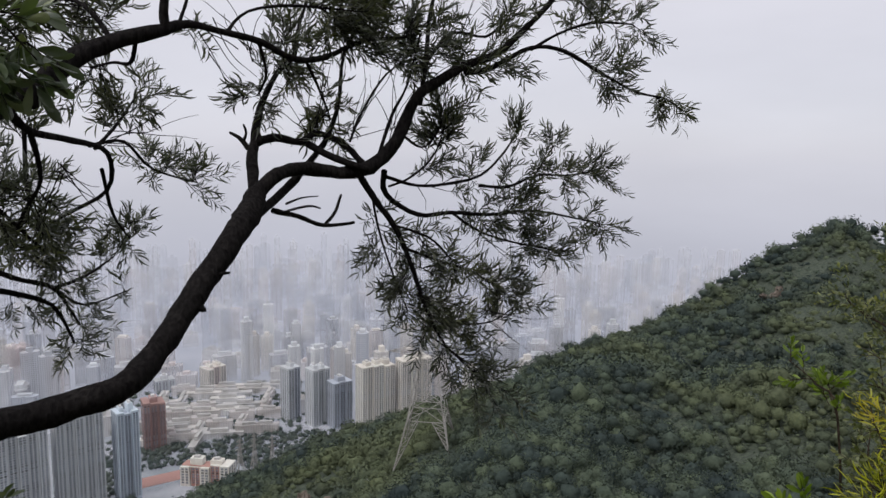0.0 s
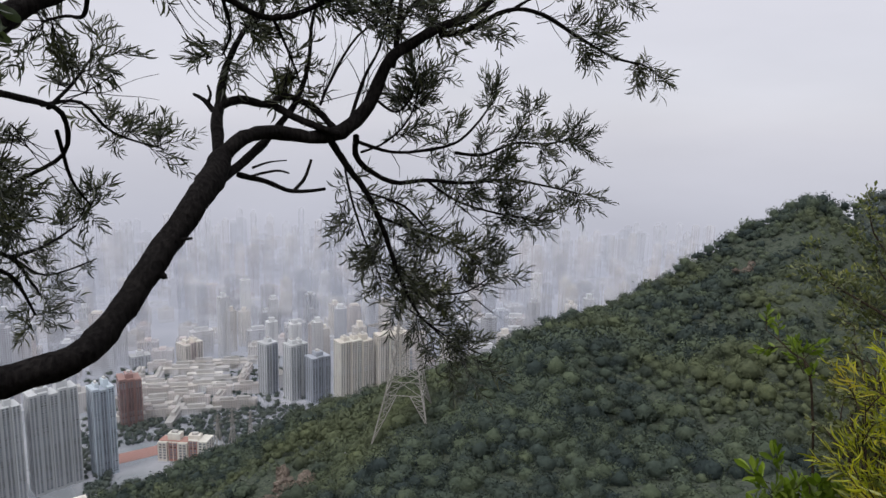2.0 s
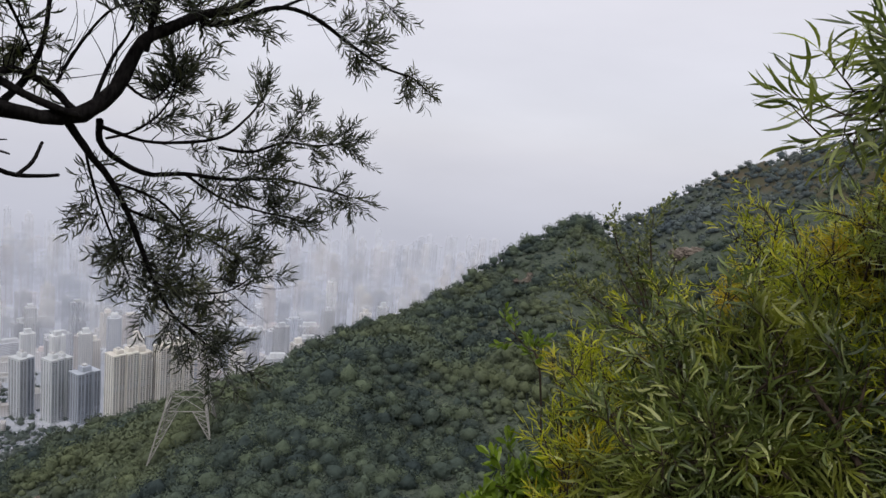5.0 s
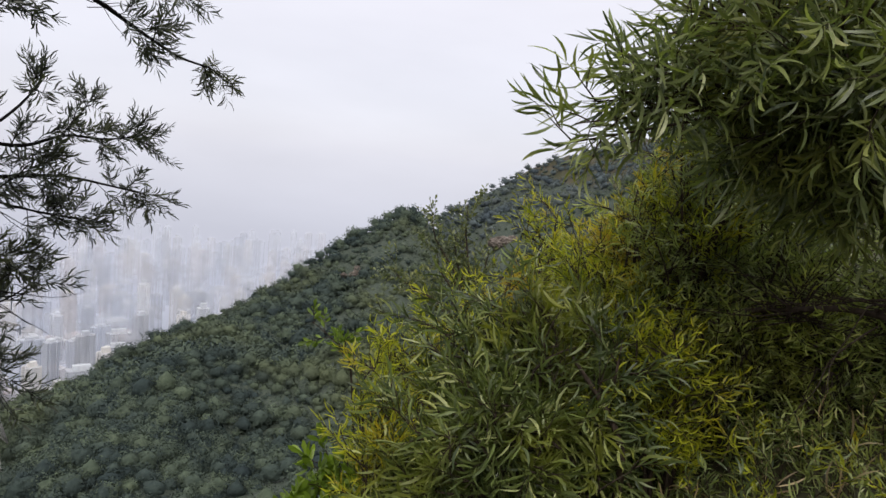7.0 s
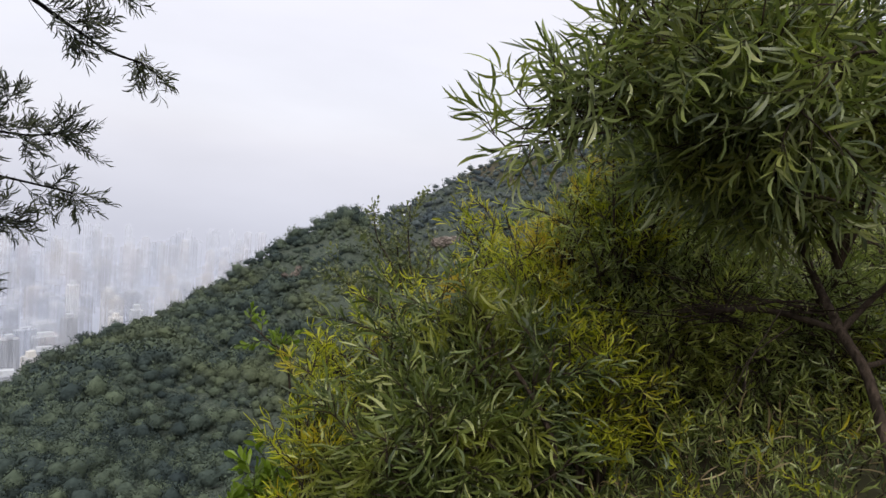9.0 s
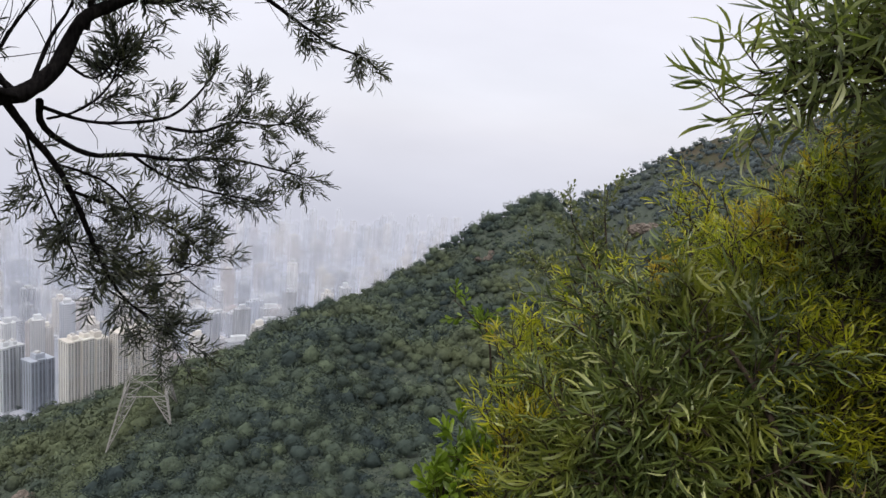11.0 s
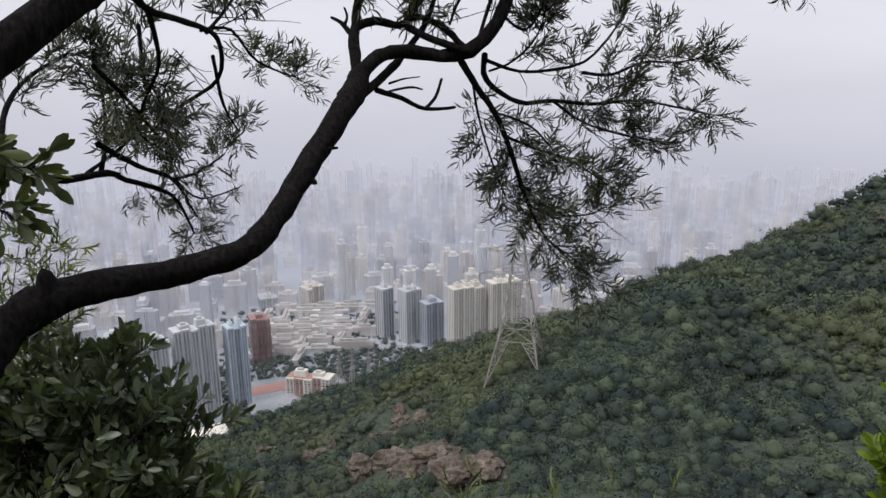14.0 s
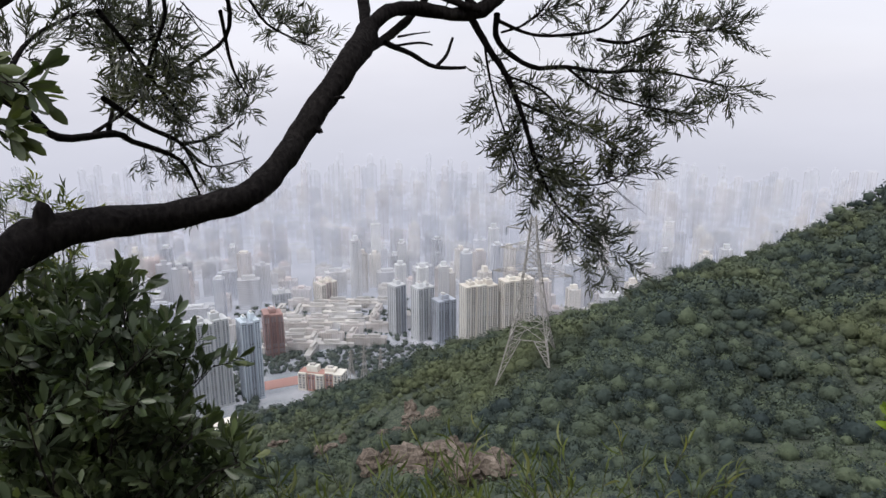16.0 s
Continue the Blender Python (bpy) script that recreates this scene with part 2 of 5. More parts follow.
def ground_material():
    n = Nodes("hill_soil_and_town_ground")
    co = n.node("ShaderNodeTexCoord").outputs["Object"]
    near = n.noise(9.0, 8.0, co)
    mid = n.noise(0.05, 5.0, co)
    far = n.noise(0.012, 6.0, co)
    soil = n.ramp(near, [(0.3, (0.05, 0.038, 0.026)), (0.55, (0.10, 0.075, 0.05)), (0.75, (0.16, 0.12, 0.085))])
    soil = n.mix(soil, (0.05, 0.06, 0.03), n.ramp(mid, [(0.35, (0.7, 0.7, 0.7)), (0.65, (0.2, 0.2, 0.2))]))
    town = n.ramp(far, [(0.4, (0.10, 0.13, 0.12)), (0.5, (0.20, 0.22, 0.22)), (0.62, (0.34, 0.34, 0.35))])
    sep = n.node("ShaderNodeSeparateXYZ")
    n.link(co, sep.inputs[0])
    low = n.node("ShaderNodeMapRange", From_Min=-418.0, From_Max=-400.0, To_Min=1.0, To_Max=0.0)
    n.link(sep.outputs["Z"], low.inputs["Value"])
    wild = n.node("ShaderNodeMapRange", From_Min=-1.0, From_Max=-4.0, To_Min=0.0, To_Max=0.92)
    n.link(sep.outputs["Z"], wild.inputs["Value"])
    soil = n.mix(soil, n.mix(n.ramp(n.noise(1.1, 4.0, co), [(0.35, (0.03, 0.04, 0.038)), (0.65, (0.11, 0.13, 0.095))]), (0.05, 0.065, 0.05), n.ramp(near, [(0.4, (0, 0, 0)), (0.6, (0.7, 0.7, 0.7))])), wild.outputs["Result"])
    col = n.mix(soil, town, low.outputs["Result"])
    return n.done(n.haze_faded(n.surface(col, 0.95, n.bump(near, 0.6, 0.02), spec=0.1), full=1.0))


def rock_material():
    n = Nodes("weathered_granite")
    a, b = n.noise(0.35, 8.0), n.noise(2.5, 5.0)
    col = n.ramp(a, [(0.3, (0.11, 0.088, 0.075)), (0.55, (0.20, 0.165, 0.14)), (0.75, (0.32, 0.27, 0.23))])
    col = n.mix(col, n.mix(col, (0.5, 0.5, 0.5), 1.0, "MULTIPLY"), n.ramp(b, [(0.4, (0.8, 0.8, 0.8)), (0.6, (0, 0, 0))]))
    return n.done(n.surface(col, 0.9, n.bump(b, 0.8, 0.3), spec=0.2))


def steel_material():
    n = Nodes("galvanised_steel")
    col = n.ramp(n.noise(3.0, 4.0), [(0.3, (0.28, 0.27, 0.26)), (0.7, (0.42, 0.40, 0.38))])
    return n.done(n.surface(col, 0.6, metal=0.2))


M_GROUND, M_ROCK, M_STEEL = ground_material(), rock_material(), steel_material()
M_CREAM = paint_material("cream_paint", (0.86, 0.815, 0.75))
M_WHITE = paint_material("white_paint", (0.70, 0.72, 0.745))
M_PALEBLUE = paint_material("pale_blue_paint", (0.66, 0.74, 0.83))
M_GREYBLUE = paint_material("grey_blue_render", (0.54, 0.58, 0.66))
M_GREY = paint_material("grey_concrete", (0.58, 0.60, 0.64))
M_PINK = paint_material("pink_render", (0.74, 0.66, 0.65))
M_TERRA = paint_material("terracotta_cladding", (0.44, 0.29, 0.27))
M_RED = paint_material("brick_red_tile", (0.52, 0.28, 0.24))
M_COURT = paint_material("red_sports_court", (0.55, 0.30, 0.25))
M_ROOF = paint_material("flat_roof_screed", (0.6, 0.59, 0.58))
FAR_WALLS = [far_wall_material("far_wall", c) for c in ((0.60, 0.62, 0.67), (0.64, 0.65, 0.68), (0.74, 0.70, 0.69), (0.78, 0.79, 0.81), (0.55, 0.58, 0.64), (0.77, 0.74, 0.70))]
ESTATE_WALLS = [far_wall_material("estate_wall", c) for c in ((0.80, 0.76, 0.72), (0.72, 0.67, 0.64), (0.82, 0.80, 0.78))]
M_GLASS = glass_material("dim_window_glass", (0.20, 0.22, 0.26))


# ---- mesh helpers ----
def mesh_from(name, verts, faces, materials=()):
    """A mesh from arrays of corners and of equal-sided faces (or a list of such arrays)."""
    blocks = faces if isinstance(faces, list) else [faces]
    blocks = [np.asarray(b, dtype=np.int32) for b in blocks if len(b)]
    me = bpy.data.meshes.new(name)
    verts = np.asarray(verts, dtype=np.float32)
    me.vertices.add(len(verts))
    me.vertices.foreach_set("co", verts.ravel())
    loops = np.concatenate([b.ravel() for b in blocks])
    sizes = np.concatenate([np.full(len(b), b.shape[1], dtype=np.int32) for b in blocks])
    me.loops.add(len(loops))
    me.loops.foreach_set("vertex_index", loops)
    me.polygons.add(len(sizes))
    me.polygons.foreach_set("loop_start", np.concatenate([[0], np.cumsum(sizes)[:-1]]).astype(np.int32))
    me.polygons.foreach_set("loop_total", sizes)
    for m in materials:
        me.materials.append(m)
    me.update(calc_edges=True)
    me.validate()
    return me


def under(ob, parent, label=""):
    ob.parent = parent
    return tagged(ob, label)


def part(name, bm, material, parent, label=""):
    """Links a bmesh as one mesh object under a thing or a part."""
    me = bpy.data.meshes.new(name)
    bm.to_mesh(me)
    bm.free()
    me.materials.append(material)
    return under(new(name, me), parent, label)


def box(bm, x0, x1, y0, y1, z0, z1):
    vs = [bm.verts.new(p) for p in ((x0, y0, z0), (x1, y0, z0), (x1, y1, z0), (x0, y1, z0), (x0, y0, z1), (x1, y0, z1), (x1, y1, z1), (x0, y1, z1))]
    for q in ((3, 2, 1, 0), (4, 5, 6, 7), (0, 1, 5, 4), (1, 2, 6, 5), (2, 3, 7, 6), (3, 0, 4, 7)):
        bm.faces.new([vs[i] for i in q])


def smooth(ob):
    ob.data.polygons.foreach_set("use_smooth", [True] * len(ob.data.polygons))
    return ob


# ---- the lie of the land ----
TOWN = -420.0
# bearing from the first eye, how far below eye level the crest lies (degrees), how far off it is
CREST_AT = (-70, -45, -30, -26.7, -23.4, -18.1, -14.8, -10.9, -7.0, -3.0, 2.5, 6.0, 8.4, 13.1, 17.6, 21.8, 24.6, 27.6, 30.8, 33.2, 35.9, 40.4, 43.6, 55, 70)
CREST_DOWN = (33, 30, 28.1, 27.6, 27.2, 26.2, 25.1, 23.8, 22.8, 21.5, 20.0, 18.8, 17.3, 15.0, 13.1, 10.4, 8.2, 6.0, 4.1, 4.6, 2.9, -0.3, -1.7, -6, -12)
CREST_OFF = (180, 300, 400, 420, 410, 390, 370, 340, 310, 280, 270, 275, 280, 310, 345, 380, 400, 420, 430, 460, 620, 640, 650, 500, 300)


def smooth01(v):
    v = np.clip(v, 0, 1)
    return v * v * (3 - 2 * v)


def ground_z(x, y):
    """The height of the ground. Works on arrays."""
    x, y = np.asarray(x, float), np.asarray(y, float)
    r = np.hypot(x, y) + 1e-6
    az = np.degrees(np.arctan2(x, y))
    a = np.clip(az, -70, 70)
    down, off = np.interp(a, CREST_AT, CREST_DOWN), np.interp(a, CREST_AT, CREST_OFF)
    s = np.clip(np.log(r / 12) / np.log(off / 12), 0, 1)
    steep = 42 - 12 * smooth01((a - 25) / 40)
    dip = steep + (down - steep) * s ** 1.6
    slope = EYE - r * np.tan(np.radians(dip))
    crest = EYE - off * np.tan(np.radians(down))
    slope = np.where(r > off, crest - (r - off) * 0.85, slope)
    # the trail and its banks, close by
    fall = np.clip(y - 0.7, 0, None)
    bank = 0.42 * np.clip(x - 0.9, 0, 6) + 0.43 * fall * smooth01((x - 0.8) / 1.6)
    near = -0.78 * fall + bank * (1 - smooth01((y - 2.6) / 2.8)) - 0.25 * np.clip(-x - 1.0, 0, 8)
    # gullies and spurs across the hillside
    fold = 4.5 * np.sin(x * 0.045 + 1.6 * np.sin(y * 0.017)) + 3.0 * np.sin(y * 0.06 + x * 0.025 + 1.0) + 2.0 * np.sin(x * 0.11 - y * 0.05)
    slope = slope + fold * smooth01((r - 50) / 90) * np.clip((off * 1.02 - r) / (0.35 * off), 0, 1)
    z = near + (slope - near) * smooth01((r - 4) / 10)
    # the hill goes on behind
    back = np.where(az > 0, 0.55, 0.2) * np.minimum(r, 160) + near * (r < 6)
    back = np.where(r > 260, back - (r - 260) * 0.8, back)
    w = smooth01((np.abs(az) - 62) / 30)
    z = z + (back - z) * w * smooth01((r - 2) / 8)
    return np.maximum(z, TOWN)


def build_ground():
    bearings = np.concatenate([np.arange(-60, 70, 1.0), np.arange(70, 300, 6.0)])
    rings = np.concatenate([[0.4, 0.8], np.geomspace(1.2, 60, 44), np.geomspace(64, 1100, 70), np.geomspace(1200, 4900, 14)])
    A, R = np.meshgrid(np.radians(bearings), rings)
    X, Y = R * np.sin(A), R * np.cos(A)
    Z = ground_z(X, Y)
    lump = np.array([noise.noise(Vector((x * 0.03, y * 0.03, 0))) * 2.5 + noise.noise(Vector((x * 1.1, y * 1.1, 5))) * 0.10 for x, y in zip(X.ravel(), Y.ravel())]).reshape(X.shape)
    Z = Z + np.where(Z > TOWN + 1, lump * np.clip(R / 40, 0.15, 1), 0)
    n, m = len(bearings), len(rings)
    verts = np.concatenate([np.stack([X, Y, Z], -1).reshape(-1, 3), [[0, 0, 0]]])
    i, j = np.meshgrid(np.arange(m - 1), np.arange(n), indexing="ij")
    k = (j + 1) % n
    quads = np.stack([i * n + j, (i + 1) * n + j, (i + 1) * n + k, i * n + k], -1).reshape(-1, 4)
    c = np.arange(n)
    fan = np.stack([np.full(n, n * m), c, (c + 1) % n], -1)
    ob = new("ground", mesh_from("ground", verts, [quads, fan], [M_GROUND]))
    smooth(ob)
    return tagged(ob, "bare soil hillside falling away to the grey town plain", "ground", kind="structure")


build_ground()


# ---- woods on the hillside ----
def crown_template(rng, leaves, leaf):
    """One tree crown: a lumpy dark heart with a ragged skin of leaf clumps."""
    bm = bmesh.new()
    bmesh.ops.create_icosphere(bm, subdivisions=1, radius=1.08)
    off = Vector(rng.uniform(-50, 50, 3))
    for v in bm.verts:
        d = v.co.normalized()
        v.co = d * 0.76 * (0.78 + 0.50 * noise.noise(d * 2.1 + off) + 0.22 * noise.noise(d * 5 + off))
        v.co.z *= 0.85
    hv = np.array([v.co[:] for v in bm.verts])
    hf = np.array([[v.index for v in f.verts] for f in bm.faces])
    bm.free()
    d = rng.normal(size=(leaves, 3))
    d[:, 2] = np.abs(d[:, 2]) - 0.25
    d /= np.linalg.norm(d, axis=1)[:, None]
    rad = np.array([0.78 + 0.50 * noise.noise(Vector(q) * 2.1 + off) + 0.22 * noise.noise(Vector(q) * 5 + off) for q in d])
    c = d * (rad * rng.uniform(0.72, 1.22, leaves))[:, None]
    c[:, 2] *= 0.85
    u = np.cross(d + rng.normal(0, 0.5, (leaves, 3)), rng.normal(size=(leaves, 3)))
    u /= np.linalg.norm(u, axis=1)[:, None]
    v = np.cross(d + rng.normal(0, 0.5, (leaves, 3)), u)
    v /= np.linalg.norm(v, axis=1)[:, None]
    s = leaf * rng.uniform(0.6, 1.3, (leaves, 1))
    out = (np.cross(v, u) * d).sum(1) > 0
    u = np.where(out[:, None], u, -u)
    lv = np.stack([c - u * s, c + v * s * 1.1, c + u * s], 1).reshape(-1, 3)
    lf = np.arange(leaves * 3).reshape(-1, 3)
    # leaf clumps lean with the round of the crown
    f = np.cross(v, u)
    f /= np.linalg.norm(f, axis=1)[:, None]
    soft = d * 0.85 + f * 0.22 + np.array([0, 0, 0.12])
    hn = hv / np.linalg.norm(hv, axis=1)[:, None]
    return hv, hf, lv, lf, np.concatenate([hn, np.repeat(soft, 3, 0)])


def scatter_crowns(name, spots, sizes, material, rng, leaves=60, leaf=0.16):
    """Many crowns in one mesh."""
    kinds = [crown_template(rng, leaves, leaf) for _ in range(7)]
    pick = rng.integers(0, 7, len(spots))
    V, T, Q, N, tint, at = [], [], [], [], [], 0
    for k, (hv, hf, lv, lf, nv) in enumerate(kinds):
        idx = np.where(pick == k)[0]
        if not len(idx):
            continue
        base = np.concatenate([hv, lv])
        a = rng.uniform(0, 2 * np.pi, len(idx))
        s = sizes[idx]
        x = base[None, :, 0] * np.cos(a)[:, None] - base[None, :, 1] * np.sin(a)[:, None]
        y = base[None, :, 0] * np.sin(a)[:, None] + base[None, :, 1] * np.cos(a)[:, None]
        z = np.repeat(base[None, :, 2], len(idx), 0)
        stretch = rng.uniform(0.75, 1.15, (len(idx), 1))
        P = np.stack([x * s[:, None], y * s[:, None], z * s[:, None] * stretch], -1) + spots[idx][:, None, :]
        ca, sa = np.cos(a)[:, None], np.sin(a)[:, None]
        N.append(np.stack([nv[None, :, 0] * ca - nv[None, :, 1] * sa, nv[None, :, 0] * sa + nv[None, :, 1] * ca, np.repeat(nv[None, :, 2], len(idx), 0)], -1).reshape(-1, 3))
        n = len(base)
        o = at + np.arange(len(idx))[:, None, None] * n
        V.append(P.reshape(-1, 3))
        tint.append(np.repeat(rng.random(len(idx)), n))
        T.append((hf[None] + o).reshape(-1, 3))
        Q.append((lf[None] + len(hv) + o).reshape(-1, 3))
        at += len(idx) * n
    ob = smooth(new(name, mesh_from(name, np.concatenate(V), [np.concatenate(T), np.concatenate(Q)], [material])))
    N = np.concatenate(N)
    N /= np.linalg.norm(N, axis=1)[:, None]
    ob.data.normals_split_custom_set_from_vertices(N)
    ob.data.attributes.new("tint", "FLOAT", "POINT").data.foreach_set("value", np.concatenate(tint).astype(np.float32))
    return ob


ROCKS = []  # bare places: x, y, radius


def spread(count, seed):
    """Two even, irregular series from 0 to 1."""
    k = np.arange(count) + seed * 17.0
    return (k * 0.7548776662466927) % 1.0, (k * 0.5698402909980532) % 1.0


def hillside_spots(rng, count, a0, a1, r0, size0, size1):
    p, q = spread(count, 1)
    az = a0 + (a1 - a0) * p + rng.normal(0, 0.4, count)
    off = np.interp(az, CREST_AT, CREST_OFF)
    r = np.sqrt(r0 ** 2 + ((off * 1.06) ** 2 - r0 ** 2) * q) * rng.normal(1, 0.025, count)
    x, y = r * np.sin(np.radians(az)), r * np.cos(np.radians(az))
    keep = np.ones(count, bool)
    for rx, ry, rr in ROCKS:
        keep &= np.hypot(x - rx, y - ry) > rr * rng.uniform(0.8, 1.3, count)
    x, y = x[keep], y[keep]
    s = (size0 + (size1 - size0) * rng.random(len(x)) ** 2.1) * (0.7 + 0.5 * np.array([noise.noise(Vector((p * 0.02, q * 0.02, 9))) for p, q in zip(x, y)]) + rng.uniform(0, 0.3, len(x)))
    s = np.minimum(s, 0.5 + 0.022 * np.hypot(x, y))
    return np.stack([x, y, ground_z(x, y) + s * rng.uniform(0.35, 0.7, len(x))], 1), s


def on_slope(az, down):
    """The place where a line of sight at that bearing and dip meets the hillside."""
    r = np.geomspace(8, 900, 900)
    x, y = r * math.sin(radians(az)), r * math.cos(radians(az))
    dip = np.degrees(np.arctan2(EYE - ground_z(x, y), r))
    i = int(np.argmax(dip <= down)) if (dip <= down).any() else len(r) - 1
    return Vector((x[i], y[i], float(ground_z(x[i], y[i]))))


# bare places: bearing, dip, size, label
BARE = (
    (-10.9, 28.7, 7.0, "pale brown granite outcrop among hillside trees"),
    (-13.2, 30.2, 5.0, "jagged granite outcrop with scrub growing round it"),
    (-13.4, 32.6, 6.0, "reddish weathered granite slab above the scrub"),
    (-9.0, 32.4, 5.0, "small reddish rock ledge in the scrub"),
    (-19.5, 30.6, 4.5, "small pale granite ledge on the slope"),
    (-5.0, 33.6, 4.5, "reddish bare rock face low on the slope"),
    (26.7, 9.9, 5.0, "small pink-grey rock patch high on the slope"),
    (-24.2, 30.0, 3.2, "pale eroded gully of bare rock and soil"),
    (39.4, 6.1, 9.0, "bare brown scar on the far ridge"),
)
for az, down, size, label in BARE:
    p = on_slope(az, down)
    ROCKS.append((p.x, p.y, size * 1.3))
    q = p * (1 - 1.4 * size / math.hypot(p.x, p.y))
    ROCKS.append((q.x, q.y, size * 1.2))

rng = np.random.default_rng(5)
spots, sizes = hillside_spots(rng, 10500, -48, 62, 40, 1.3, 6.0)
close = np.hypot(spots[:, 0], spots[:, 1]) < 210
tagged(scatter_crowns("lower_woods", spots[close], sizes[close], M_CANOPY, rng, 340, 0.072), "mixed green trees and scrub on the lower slope", "trees", kind="stuff")
spots, sizes = spots[~close], sizes[~close]
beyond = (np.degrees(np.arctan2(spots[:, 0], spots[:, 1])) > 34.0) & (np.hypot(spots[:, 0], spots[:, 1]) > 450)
tagged(scatter_crowns("ridge_scrub", spots[beyond], sizes[beyond], M_HAZY_RIDGE, rng, 70, 0.17), "trees on the farther ridge, haze put into their grey-green", "scrub", kind="stuff")
spots, sizes = spots[~beyond], sizes[~beyond]
tagged(scatter_crowns("hillside_woods", spots, sizes, M_CANOPY, rng, 150, 0.115), "dense dark green subtropical trees covering the hillside", "trees", kind="stuff")
rng = np.random.default_rng(6)
az, off = rng.uniform(-50, 66, 2200), np.sqrt(rng.uniform(6 ** 2, 90 ** 2, 2200))
x, y = off * np.sin(np.radians(az)), off * np.cos(np.radians(az))
keep = np.ones(len(x), bool)
for rx, ry, rr in ROCKS:
    keep &= np.hypot(x - rx, y - ry) > rr
x, y, off = x[keep], y[keep], off[keep]
s = rng.uniform(0.4, 1.0, len(x)) * (0.35 + off / 60)
tagged(scatter_crowns("slope_scrub", np.stack([x, y, ground_z(x, y) + s * 0.2], 1), s, M_CANOPY, rng, 240, 0.075), "olive green scrub on the steep slope below the trail", "scrub", kind="stuff")
rng = np.random.default_rng(8)
p, q = spread(6500, 2)
az = -48 + 110 * p + rng.normal(0, 0.4, 6500)
off = np.sqrt(55 ** 2 + ((np.interp(az, CREST_AT, CREST_OFF) * 1.03) ** 2 - 55 ** 2) * q)
x, y = off * np.sin(np.radians(az)), off * np.cos(np.radians(az))
keep = np.ones(len(x), bool)
for rx, ry, rr in ROCKS:
    keep &= np.hypot(x - rx, y - ry) > rr
x, y = x[keep], y[keep]
s = rng.uniform(1.1, 2.2, len(x)) * np.clip(np.hypot(x, y) / 120, 0.7, 1.3)
tagged(scatter_crowns("undergrowth", np.stack([x, y, ground_z(x, y) + s * 0.1], 1), s, M_CANOPY, rng, 32, 0.17), "low bushes filling the ground between the trees", "bushes", kind="stuff")


# ---- outcrops, a hut and the power line on the hillside ----
def outcrop(at, az, size, seed, label):
    """Weathered granite slabs leaning on one another."""
    r = random.Random(seed)
    root = tagged(new("rock_outcrop"), label, "rock", "outcrops on the hillside")
    root.matrix_world = Matrix.Translation(at + Vector((0, 0, size * 0.05))) @ pose(0, 0, 0, -25, 0, -az)
    for _ in range(8):
        bm = bmesh.new()
        bmesh.ops.create_icosphere(bm, subdivisions=3, radius=1.0)
        o = Vector((r.uniform(-9, 9), r.uniform(-9, 9), r.uniform(-9, 9)))
        c = Vector((r.uniform(-1, 1), r.uniform(-0.7, 0.7), r.uniform(-0.5, 0.5))) * size
        k = Vector((r.uniform(0.3, 0.65), r.uniform(0.25, 0.5), r.uniform(0.2, 0.45))) * size
        for v in bm.verts:
            d = v.co.normalized()
            q = noise.cell(d * 2.2 + o) * 0.22 + noise.noise(d * 2.5 + o) * 0.3 + noise.noise(d * 7 + o) * 0.1
            v.co = Vector((d.x * k.x, d.y * k.y, d.z * k.z)) * (1 + q) + c
        part("slab", bm, M_ROCK, root)
    return root


for k, (az, down, size, label) in enumerate(BARE):
    outcrop(on_slope(az, down), az, size, k + 1, label)


def strut(bm, a, b, w):
    """A square steel bar from a to b."""
    a, b = Vector(a), Vector(b)
    d = (b - a).normalized()
    u = d.cross(Vector((0, 0, 1)) if abs(d.z) < 0.9 else Vector((1, 0, 0))).normalized() * w
    v = d.cross(u).normalized() * w
    vs = [bm.verts.new(p + s * u + t * v) for p in (a, b) for s, t in ((-1, -1), (1, -1), (1, 1), (-1, 1))]
    for i in range(4):
        bm.faces.new((vs[i], vs[(i + 1) % 4], vs[4 + (i + 1) % 4], vs[4 + i]))


